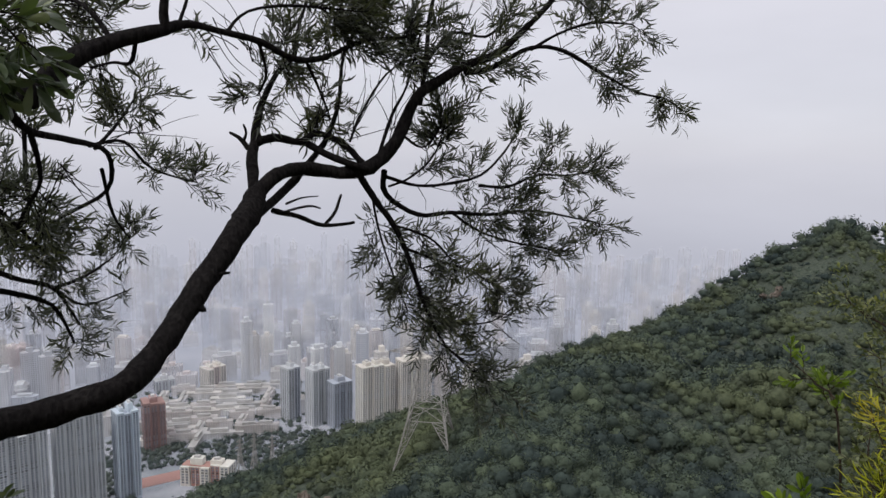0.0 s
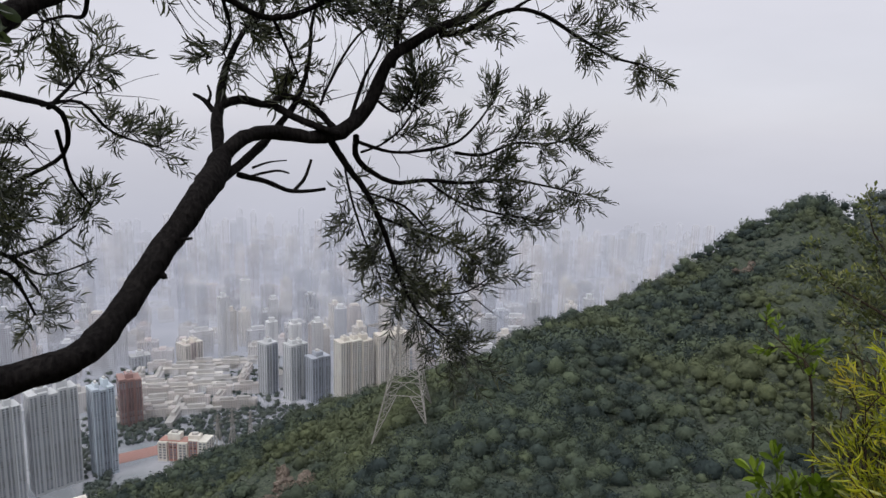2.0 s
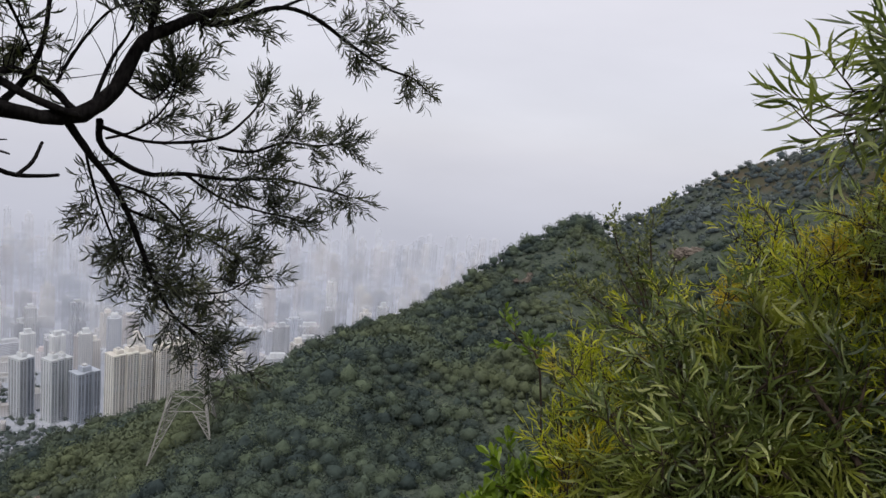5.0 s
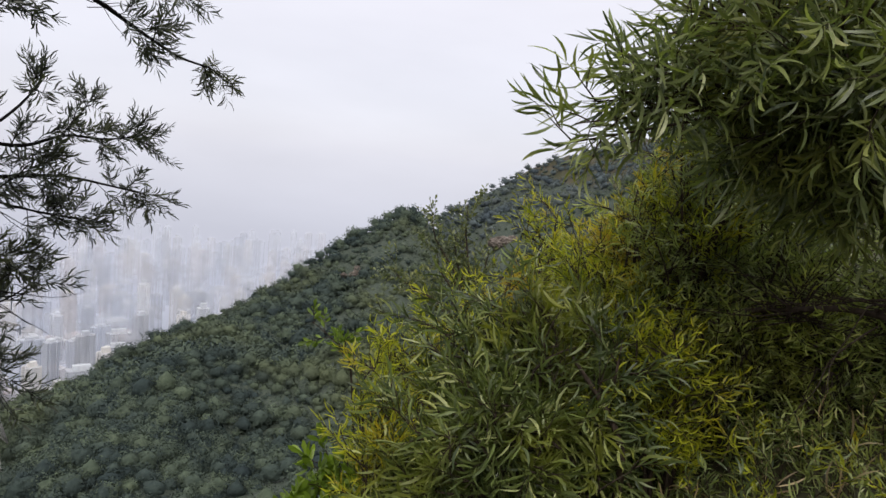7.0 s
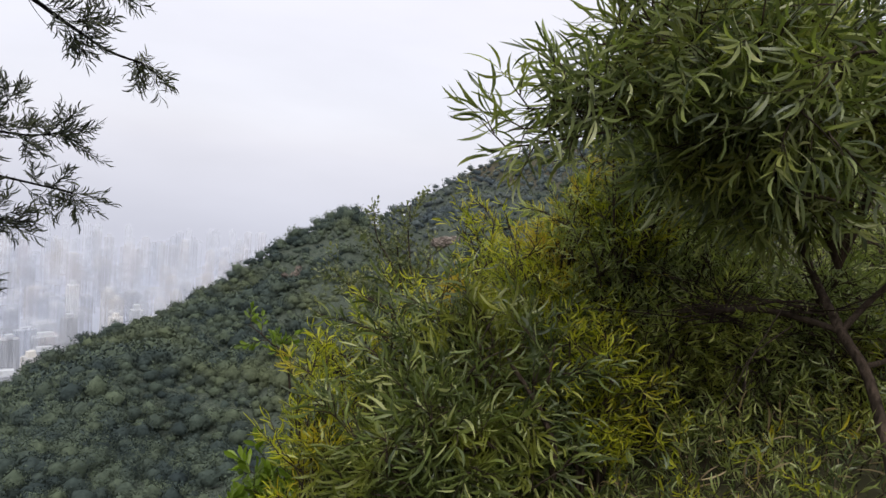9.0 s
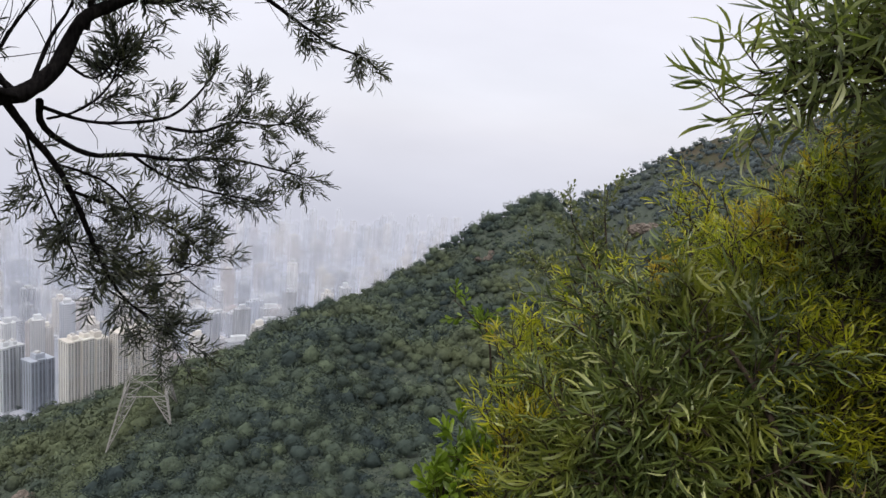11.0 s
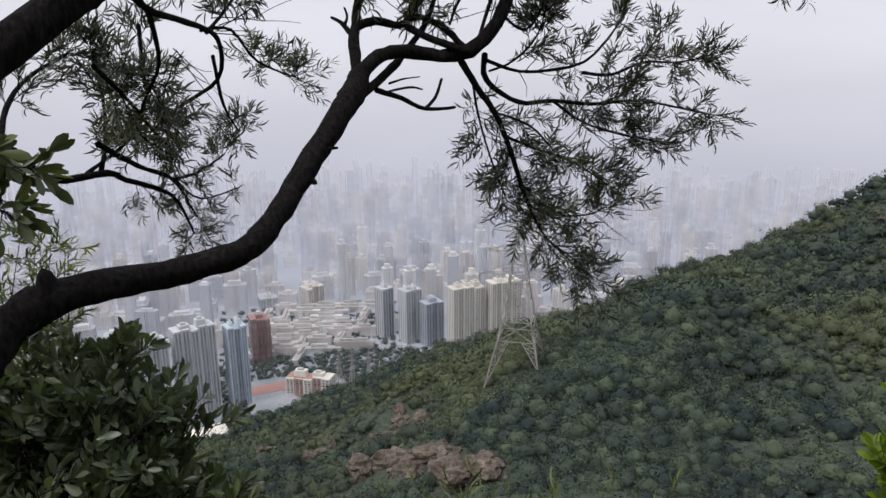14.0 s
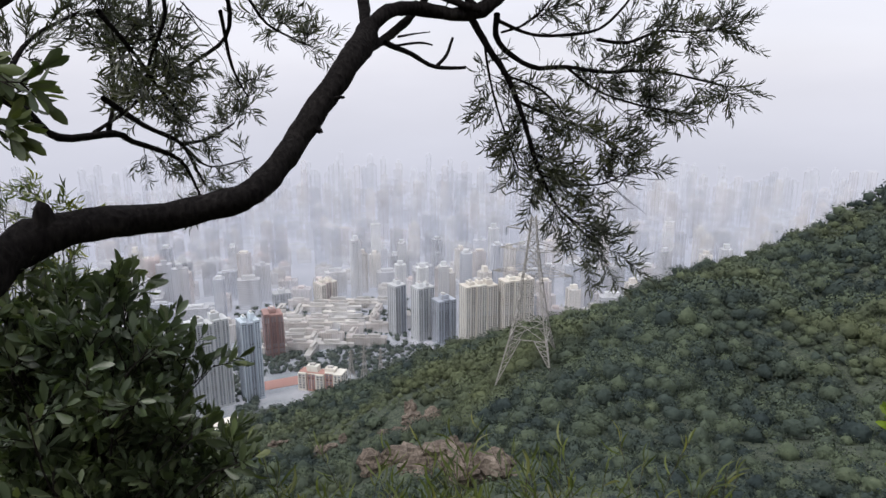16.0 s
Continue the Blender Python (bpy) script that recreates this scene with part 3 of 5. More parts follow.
def pylon(at, turn, height, base, legs, thick, label):
    """A lattice mast: splayed braced legs, a tapering braced body, three pairs of arms."""
    root = tagged(new("pylon"), label, "pylon", "power line")
    root.matrix_world = Matrix.Translation(at) @ pose(0, 0, 0, 0, 0, turn)
    hip = height * 0.30

    def half(z):
        if z < hip:
            return base * (1.0 - 0.40 * z / hip)
        k = (z - hip) / (height - hip)
        return base * (0.52 * (1 - k) ** 1.3 + 0.08)

    corners = ((-1, -1), (1, -1), (1, 1), (-1, 1))
    for i, (sx, sy) in enumerate(corners):
        bm = bmesh.new()
        z0 = -legs[i]
        h0 = base * (1.0 + 0.40 * legs[i] / hip)
        foot, knee = Vector((sx * h0, sy * h0, z0)), Vector((sx * half(hip), sy * half(hip), hip))
        in_x, in_y = Vector((-sx * base * 0.38, 0, 0)), Vector((0, -sy * base * 0.38, 0))
        strut(bm, foot, knee, thick * 1.5)
        steps = 6
        for side in (in_x, in_y):
            top = knee + side
            strut(bm, foot, top, thick)
            strut(bm, knee, top, thick)
            for k in range(1, steps):
                a, b = foot.lerp(knee, k / steps), foot.lerp(top, k / steps)
                strut(bm, a, b, thick * 0.6)
                strut(bm, a, foot.lerp(top, (k + 1) / steps), thick * 0.6)
        part("leg", bm, M_STEEL, root)
    bm = bmesh.new()
    levels = [hip + (height - hip) * k for k in (0, 0.16, 0.3, 0.42, 0.53, 0.63, 0.72, 0.8, 0.87, 0.94, 1.0)]
    for a, b in zip(levels, levels[1:]):
        ha, hb = half(a), half(b)
        for (sx, sy), (tx, ty) in zip(corners, corners[1:] + corners[:1]):
            p, q = Vector((sx * ha, sy * ha, a)), Vector((sx * hb, sy * hb, b))
            p2, q2 = Vector((tx * ha, ty * ha, a)), Vector((tx * hb, ty * hb, b))
            strut(bm, p, q, thick * 1.2)
            strut(bm, p, q2, thick * 0.7)
            strut(bm, p2, q, thick * 0.7)
            strut(bm, p, p2, thick * 0.8)
    part("body", bm, M_STEEL, root)
    for z, reach in ((0.66, 7.2), (0.8, 6.4), (0.92, 5.4)):
        for s in (-1, 1):
            bm = bmesh.new()
            h = half(height * z)
            tip = Vector((s * (h + reach * base / 7), 0, height * z + 0.4))
            for y in (-h, h):
                strut(bm, (s * h, y, height * z), tip, thick * 0.8)
                strut(bm, (s * h, y, height * (z + 0.05)), tip, thick * 0.8)
            for k in (0.3, 0.6):
                strut(bm, Vector((s * h, -h, height * z)).lerp(tip, k), Vector((s * h, h, height * (z + 0.05))).lerp(tip, k), thick * 0.6)
            arm = part("arm", bm, M_STEEL, root)
            bm = bmesh.new()
            bmesh.ops.create_cone(bm, segments=8, radius1=0.16, radius2=0.16, depth=2.4, cap_ends=True, matrix=Matrix.Translation(tip - Vector((0, 0, 1.2))))
            part("insulator", bm, M_GLASS, arm, "dull hanging insulator string")
    return root


pylon(Vector((-3.6, 191.2, -89.6)), -7, 52.0, 9.0, (-1.5, -7.5, -8.5, -3.5), 0.11, "tall galvanised lattice power pylon standing on the wooded slope")
for az, off, h in ((-16.2, 640, 38), (-14.7, 700, 36), (-17.4, 600, 30)):
    pylon(Vector((off * math.sin(radians(az)), off * math.cos(radians(az)), EYE - off * math.tan(radians(24.6)) - h * 0.25)), 40, h, 3.4, (0, 0, 0, 0), 0.12, "small grey lattice power pylon at the foot of the hill")


def hut(at, turn):
    root = tagged(new("hut"), "small white hut with a grey sheet roof among trees", "hut")
    root.matrix_world = Matrix.Translation(at) @ pose(0, 0, 0, 0, 0, turn)
    bm = bmesh.new()
    box(bm, -1.0, 1.0, -0.8, 0.8, 0, 1.2)
    part("wall", bm, M_WHITE, root)
    bm = bmesh.new()
    box(bm, -1.2, 1.2, -1.0, 1.0, 1.2, 1.3)
    part("roof", bm, M_ROOF, root)
    return root


hut(on_slope(-6.2, 26.9) + Vector((0, 0, 1.2)), 20)


# ---- the town ----
def window_column(parent, x, y, turn, z0, z1, floor, width, deep=0.35, share=0.55):
    """One upright row of windows, each a shallow box with its own sill, floor above floor."""
    V, Q = [], []
    cube = np.array([(-1, 0, 0), (1, 0, 0), (1, 1, 0), (-1, 1, 0), (-1, 0, 1), (1, 0, 1), (1, 1, 1), (-1, 1, 1)], float)
    sides = np.array([(3, 2, 1, 0), (4, 5, 6, 7), (0, 1, 5, 4), (1, 2, 6, 5), (2, 3, 7, 6), (3, 0, 4, 7)])
    c, s = math.cos(turn), math.sin(turn)
    for z in np.arange(z0 + floor * 0.3, z1 - floor * 0.6, floor):
        b = cube * (width / 2, -deep, floor * share)
        p = np.stack([b[:, 0] * c - b[:, 1] * s + x, b[:, 0] * s + b[:, 1] * c + y, b[:, 2] + z], 1)
        Q.append(sides + 8 * len(V))
        V.append(p)
    if V:
        tagged(under(new("glazing", mesh_from("glazing", np.concatenate(V), np.concatenate(Q), [M_GLASS])), parent), kind="stuff")


def tower(kind, label, wall, w, d, h, bays, floor=2.9, rib=0.9, trim=None, roofs=2, seed=0, group="town towers"):
    """A housing tower: wings that step in and out with deep slots between, rows of windows, plant rooms on the roof."""
    r = random.Random(seed)
    root = tagged(new(kind), label, "building", group)

    def solid(name, material, *sides):
        bm = bmesh.new()
        box(bm, *sides)
        return part(name, bm, material, root)

    solid("core", wall, -w / 2 + 1, w / 2 - 1, -d / 2 + 1.8, d / 2 - 1.8, 0, h - 1.5)
    wings = max(2, (bays + 1) // 2)
    ww = w / wings
    for i in range(wings):
        x0, x1 = -w / 2 + ww * i + 0.75, -w / 2 + ww * (i + 1) - 0.75
        out = rib * (1.6 if i % 2 == 0 else -0.4)
        top = h - r.choice((0, 0, 0, floor))
        y0, y1 = -d / 2 - out, d / 2 + out
        face = trim if trim and i % 2 == 0 else wall
        solid("wing", face, x0, x1, y0, y1, 0, top)
        solid("parapet", trim or wall, x0 - 0.2, x1 + 0.2, y0 - 0.2, y1 + 0.2, top, top + 1.1)
        for x in (x0 - 0.12, (x0 + x1) / 2, x1 + 0.12):
            solid("pier", trim or wall, x - 0.25, x + 0.25, y0 - 0.45, y0 - 0.003, 0, top - 0.4)
        for k in (0.27, 0.73):
            x = x0 + (x1 - x0) * k
            window_column(root, x, y0, 0, 3, top, floor, ww * 0.24)
            window_column(root, x, y1, math.pi, 3, top, floor, ww * 0.24)
        if i in (0, wings - 1):
            side = max(2, int(d / 5))
            for j in range(side):
                y = y0 + (y1 - y0) * (j + 0.5) / side
                window_column(root, x0 if i == 0 else x1, y, -math.pi / 2 if i == 0 else math.pi / 2, 3, top, floor, d / side * 0.42)
    for k in range(roofs):
        x = (k - (roofs - 1) / 2) * w / max(roofs, 1) * 0.8
        pw, ph = w / (roofs + 1) * r.uniform(0.26, 0.4), r.uniform(4, 8)
        room = solid("plant_room", trim or wall, x - pw, x + pw, -d * 0.28, d * 0.28, h - 1.5, h + 1.1 + ph)
        bm = bmesh.new()
        box(bm, x - pw * 0.5, x + pw * 0.4, -d * 0.15, d * 0.15, h + 1.1 + ph, h + 3.6 + ph)
        part("tank_room", bm, M_ROOF, room)
    return root


def stand(thing, az, off, turn=0.0, z=TOWN):
    thing.matrix_world = Matrix.Translation((off * math.sin(radians(az)), off * math.cos(radians(az)), z)) @ pose(0, 0, 0, 0, 0, turn - az)
    return thing


def height_for(off, down):
    return EYE - off * math.tan(radians(down)) - TOWN


# the large blocks that can be told apart
E = "close blocks of the town"
stand(tower("housing_tower", "cream high-rise housing block with ribbed bays", M_CREAM, 58, 22, height_for(1000, 17.4), 12, trim=M_CREAM, roofs=3, seed=1, group=E), -5.75, 1000, 28)
stand(tower("housing_tower", "tall cream high-rise housing block behind the pylon", M_CREAM, 54, 22, height_for(1020, 16.9), 11, trim=M_CREAM, roofs=2, seed=2, group=E), -2.4, 1020, 28)
stand(tower("housing_tower", "slim white and grey high-rise tower", M_GREYBLUE, 24, 22, height_for(1070, 17.4), 4, trim=M_WHITE, roofs=1, seed=3, group=E), -13.1, 1070, 34)
stand(tower("housing_tower", "slim white high-rise with stepped roof", M_WHITE, 32, 22, height_for(1040, 17.6), 5, trim=M_WHITE, roofs=2, seed=4, group=E), -10.8, 1040, 32)
stand(tower("housing_tower", "blue-grey high-rise beside the white tower", M_GREYBLUE, 34, 22, height_for(1030, 18.7), 6, roofs=1, seed=5, group=E), -8.9, 1030, 30)
stand(tower("housing_tower", "grey high-rise with a pale blue end wall", M_GREYBLUE, 26, 20, height_for(870, 19.6), 5, trim=M_PALEBLUE, roofs=2, seed=6, group=E), -26.2, 870, 18)
stand(tower("housing_tower", "pale grey slab block with dense windows", M_WHITE, 52, 20, height_for(860, 19.3), 10, trim=M_WHITE, roofs=2, seed=7, group=E), -29.6, 860, 16)
stand(tower("housing_tower", "white slab block with dense windows", M_WHITE, 50, 20, height_for(840, 20.0), 10, trim=M_WHITE, roofs=3, seed=8, group=E), -33.4, 840, 14)
stand(tower("housing_tower", "pale grey slab block beside its twin", M_GREY, 46, 20, height_for(830, 20.6), 9, trim=M_WHITE, roofs=2, seed=9, group=E), -37.4, 830, 12)
stand(tower("office_block", "terracotta-clad block without balconies", M_TERRA, 30, 26, height_for(1010, 19.1), 5, trim=M_TERRA, roofs=1, seed=10, group=E), -24.1, 1010, 8)
stand(tower("school_building", "cream and brick-red six-storey school building", M_RED, 66, 18, height_for(870, 24.3), 9, 3.6, trim=M_CREAM, roofs=2, seed=11, group=E), -20.0, 870, -26)
stand(tower("housing_tower", "pinkish cream tower with a stepped crown", M_PINK, 36, 28, height_for(1250, 16.9), 6, trim=M_CREAM, roofs=2, seed=12, group=E), -19.4, 1250, 30)
stand(tower("housing_tower", "plain white mid-rise block", M_WHITE, 34, 20, height_for(1260, 17.6), 6, trim=M_WHITE, roofs=1, seed=13, group=E), -23.2, 1260, 10)
stand(tower("housing_tower", "greyish pink tower at the edge of the town", M_PINK, 40, 30, height_for(1450, 14.0), 6, roofs=2, seed=14, group=E), -33.1, 1450, 20)
stand(tower("housing_tower", "pale tower at the edge of the town", M_GREY, 34, 30, height_for(1420, 14.4), 5, trim=M_WHITE, roofs=1, seed=15, group=E), -31.0, 1420, 20)

def plain_block(kind, label, wall, trim, w, d, h, notch, group, seed):
    """A block seen from far off: one shell on a notched plan, a parapet rim and a plant room."""
    r = random.Random(seed)
    root = tagged(new(kind), label, "building", group)
    a, b, c = w / 2, d / 2, notch
    plan = [(-a + c, -b), (-c, -b), (-c, -b + c), (c, -b + c), (c, -b), (a - c, -b), (a - c, -b + c), (a, -b + c), (a, b - c), (a - c, b - c), (a - c, b), (c, b), (c, b - c), (-c, b - c), (-c, b), (-a + c, b), (-a + c, b - c), (-a, b - c), (-a, -b + c), (-a + c, -b + c)]
    bm = bmesh.new()
    lo, hi = ([bm.verts.new((x, y, z)) for x, y in plan] for z in (0, h))
    for i in range(len(plan)):
        k = (i + 1) % len(plan)
        bm.faces.new((lo[i], lo[k], hi[k], hi[i]))
    bm.faces.new(hi)
    part("wall", bm, wall, root)
    bm = bmesh.new()
    pw, ph = w * r.uniform(0.15, 0.3), r.uniform(3.5, 8)
    box(bm, -pw, pw, -d * 0.25, d * 0.25, h, h + ph)
    part("plant_room", bm, trim, root)
    return root


# low terraces of the old estate
r = random.Random(21)
low = [plain_block("low_block", "pale flat-roofed low-rise estate block", m, M_ROOF, w, 11, h, 1.2, "low estate blocks", 30 + n) for m, w, h, n in ((ESTATE_WALLS[0], 58, 13, 8), (ESTATE_WALLS[1], 40, 17, 7), (ESTATE_WALLS[2], 72, 10, 9))]
k = 0
for row in range(8):
    for col in range(6):
        az, off = -24.0 + col * 1.75 + r.uniform(-0.4, 0.4) + row * 0.1, 1012 + row * 30 + r.uniform(-7, 7)
        if r.random() < 0.15:
            continue
        o = low[k] if k < 3 else copy_thing(low[r.randrange(3)], Matrix())
        stand(o, az, off, -8 + r.choice((0, 0, 0, 0, 82)) + r.uniform(-4, 4))
        k += 1

def hall(label, w, d, eaves, ridge):
    """A low hall under a hipped roof with deep eaves."""
    root = tagged(new("hall"), label, "building", "close blocks of the town")
    bm = bmesh.new()
    box(bm, -w / 2, w / 2, -d / 2, d / 2, 0, eaves)
    part("wall", bm, M_WHITE, root)
    bm = bmesh.new()
    lo = [bm.verts.new((x * (w / 2 + 1.5), y * (d / 2 + 1.5), eaves)) for x, y in ((-1, -1), (1, -1), (1, 1), (-1, 1))]
    hi = [bm.verts.new((x * (w / 2 - d / 3), 0, ridge)) for x in (-1, 1)]
    for f in ((lo[0], lo[1], hi[1], hi[0]), (lo[1], lo[2], hi[1]), (lo[2], lo[3], hi[0], hi[1]), (lo[3], lo[0], hi[0]), (lo[3], lo[2], lo[1], lo[0])):
        bm.faces.new(f)
    part("roof", bm, M_CREAM, root)
    for i in range(9):
        window_column(root, -w / 2 + w * (i + 0.5) / 9, -d / 2, 0, 0.5, eaves, 4.0, w / 9 * 0.5)
    return root


stand(hall("low white hall with a cream hipped roof", 29, 13, 4.3, 7.8), -29.8, 395, 8, -210.1)

bm = bmesh.new()
box(bm, -32, 32, -14, 14, 0, 0.4)
court = part("sports_court", bm, M_COURT, None)
tagged(stand(court, -23.3, 905, 10), "red-surfaced school sports court", "sports court")

# the rest of the town, row behind row, made see-through for haze
TOWER, BLOCK = "pale high-rise tower in the crowded town", "pale mid-rise block in the crowded town"
W = FAR_WALLS
far_kinds = [plain_block("town_tower" if h > 60 else "town_block", TOWER if h > 60 else BLOCK, m, t, w, d, h, c, "crowded town", 50 + k) for k, (m, t, w, d, h, c) in enumerate((
    (W[0], M_WHITE, 26, 24, 105, 4), (W[1], M_GREY, 34, 20, 90, 4), (W[2], M_CREAM, 30, 26, 95, 5), (W[3], M_WHITE, 24, 22, 115, 3), (W[4], M_GREY, 44, 18, 80, 3), (W[5], M_CREAM, 28, 28, 85, 5),
    (W[1], M_WHITE, 52, 26, 50, 3), (W[2], M_PINK, 46, 30, 36, 2), (W[3], M_GREY, 60, 34, 24, 2), (W[5], M_ROOF, 40, 36, 30, 2)))]
taken = [(-5.75, 1000), (-2.4, 1020), (-13.1, 1070), (-10.8, 1040), (-8.9, 1030), (-19.4, 1250), (-23.2, 1260), (-33.1, 1450), (-31, 1420)]
count = 0
distant = []
while count < 1150:
    off = 1080 + 1450 * r.random() ** 1.15
    az = r.uniform(-46, 24)
    if off < 1230 and -27 < az < -13:
        continue
    if any(abs(az - a) * off * 0.0175 < 27 and abs(off - o) < 26 for a, o in taken):
        count += 0.2
        continue
    tall = r.random() < (0.42 if off < 1700 else 0.6)
    k = r.randrange(0, 6) if tall else r.randrange(6, 10)
    s = r.uniform(0.7, 1.2) * (1.2 if off > 1700 and tall else 1.0)
    m = Matrix.Translation((off * math.sin(radians(az)), off * math.cos(radians(az)), TOWN)) @ pose(0, 0, 0, 0, 0, r.choice((20, 32, 110, 5)) + r.uniform(-6, 6)) @ Matrix.Diagonal((0.8, 0.8, s, 1))
    if off > 1750:
        distant.append((k, m))
    else:
        o = far_kinds[k] if not far_kinds[k].get("placed") else copy_thing(far_kinds[k], Matrix())
        far_kinds[k]["placed"] = 1
        o.matrix_world = m
    taken.append((az, off))
    count += 1


def join_distant(places):
    """The farthest rows of the town in one mesh, a shell for each house."""
    mats, bm = [], bmesh.new()
    for k, m in places:
        for child in far_kinds[k].children:
            mat = child.data.materials[0]
            if mat not in mats:
                mats.append(mat)
            at = [bm.verts.new(m @ v.co) for v in child.data.vertices]
            for p in child.data.polygons:
                f = bm.faces.new([at[i] for i in p.vertices])
                f.material_index = mats.index(mat)
    me = bpy.data.meshes.new("distant_town")
    bm.to_mesh(me)
    bm.free()
    for mat in mats:
        me.materials.append(mat)
    return tagged(new("distant_town", me), "rows of pale towers made see-through to imitate haze", "buildings", kind="stuff")


join_distant(distant)

# street trees and parks of the town
rng = np.random.default_rng(9)
az, off = rng.uniform(-28, -9, 1900), np.concatenate([rng.uniform(770, 1010, 1500), rng.uniform(1010, 1250, 400)])
clear = (np.abs(az + 23.3) > 2.6) | (off > 935) | (off < 830)
az, off = az[clear], off[clear]
x, y = off * np.sin(np.radians(az)), off * np.cos(np.radians(az))
s = rng.uniform(3.5, 7.5, len(x))
tagged(scatter_crowns("town_trees", np.stack([x, y, np.full(len(x), TOWN) + s * 0.6], 1), s, M_CITYTREE, rng, 40, 0.2), "street and park trees between the buildings, grey-green with painted haze", "trees", kind="stuff")


# ---- plants close to the trail ----
def tube(points, sides, rough=0.0, seed=0):
    """Corners and faces of a round, tapering, slightly uneven limb through points (x, y, z, radius)."""
    P = np.array(points, float)
    if len(P) > 2:  # a smooth curve through the points
        fine, n = [], len(P)
        for i in range(n - 1):
            a, b, c, d = P[max(i - 1, 0)], P[i], P[i + 1], P[min(i + 2, n - 1)]
            for t in (0, 0.25, 0.5, 0.75) if sides > 4 else (0, 0.5):
                fine.append(0.5 * (2 * b + (c - a) * t + (2 * a - 5 * b + 4 * c - d) * t * t + (3 * b - a - 3 * c + d) * t ** 3))
        P = np.array(fine + [P[-1]])
    C, R = P[:, :3], np.maximum(P[:, 3], 0.0012)
    T = np.gradient(C, axis=0)
    T /= np.linalg.norm(T, axis=1)[:, None] + 1e-9
    up = np.array([0.3, 0.2, 0.93])
    U = np.cross(T, up)
    U /= np.linalg.norm(U, axis=1)[:, None] + 1e-9
    W = np.cross(T, U)
    a = np.arange(sides) * 2 * np.pi / sides
    ring = np.cos(a)[None, :, None] * U[:, None] + np.sin(a)[None, :, None] * W[:, None]
    k = np.ones((len(C), sides))
    if rough:
        k += rough * np.array([[noise.noise(Vector(c * 26) + Vector((math.cos(q), math.sin(q), seed))) for q in a] for c in C])
    V = C[:, None] + ring * (R[:, None] * k)[:, :, None]
    n = len(C)
    i, j = np.meshgrid(np.arange(n - 1), np.arange(sides), indexing="ij")
    q = np.stack([i * sides + j, i * sides + (j + 1) % sides, (i + 1) * sides + (j + 1) % sides, (i + 1) * sides + j], -1).reshape(-1, 4)
    V = np.concatenate([V.reshape(-1, 3), C[-1:] + T[-1:] * R[-1]])
    tip = np.stack([(n - 1) * sides + np.arange(sides), (n - 1) * sides + (np.arange(sides) + 1) % sides, np.full(sides, n * sides), np.full(sides, n * sides)], -1)
    return V, q, tip[:, :3]


# leaf blanks: along x from 0 to 1, half width in y, curl in z
def sickle(bow, curl):
    """A narrow blade bent sideways like a sickle and a little curled."""
    V, Q = [(0, -bow * 0.3, 0)], []
    for x, w in ((0.14, 0.30), (0.36, 0.48), (0.6, 0.48), (0.83, 0.30)):
        y = bow * (4 * x * (1 - x) - 0.3)
        z = curl * (4 * x * (1 - x) - x * x)
        V += [(x, y - w, z), (x, y + w, z)]
    V.append((1, -bow * 0.3, -curl))
    Q = [(0, 1, 2, 2), (1, 3, 4, 2), (3, 5, 6, 4), (5, 7, 8, 6), (7, 9, 8, 8)]
    return np.array(V, float), np.array(Q)


SICKLE = sickle(1.25, 0.07)
OVAL = (np.array([(0, 0, 0), (0.25, -0.3, 0.03), (0.25, 0, -0.02), (0.25, 0.3, 0.03), (0.62, -0.5, 0.03), (0.62, 0, -0.04), (0.62, 0.5, 0.03), (0.88, -0.3, -0.02), (0.88, 0.3, -0.02), (1, 0, -0.1)], float),
        np.array([(0, 1, 2, 2), (0, 2, 3, 3), (1, 4, 5, 2), (2, 5, 6, 3), (4, 7, 5, 5), (5, 8, 6, 6), (5, 7, 9, 8)]))


def faces_of(quads):
    """Splits padded rows into three- and four-sided faces."""
    q = np.asarray(quads)
    tri = q[:, 2] == q[:, 3]
    return q[tri][:, :3], q[~tri]


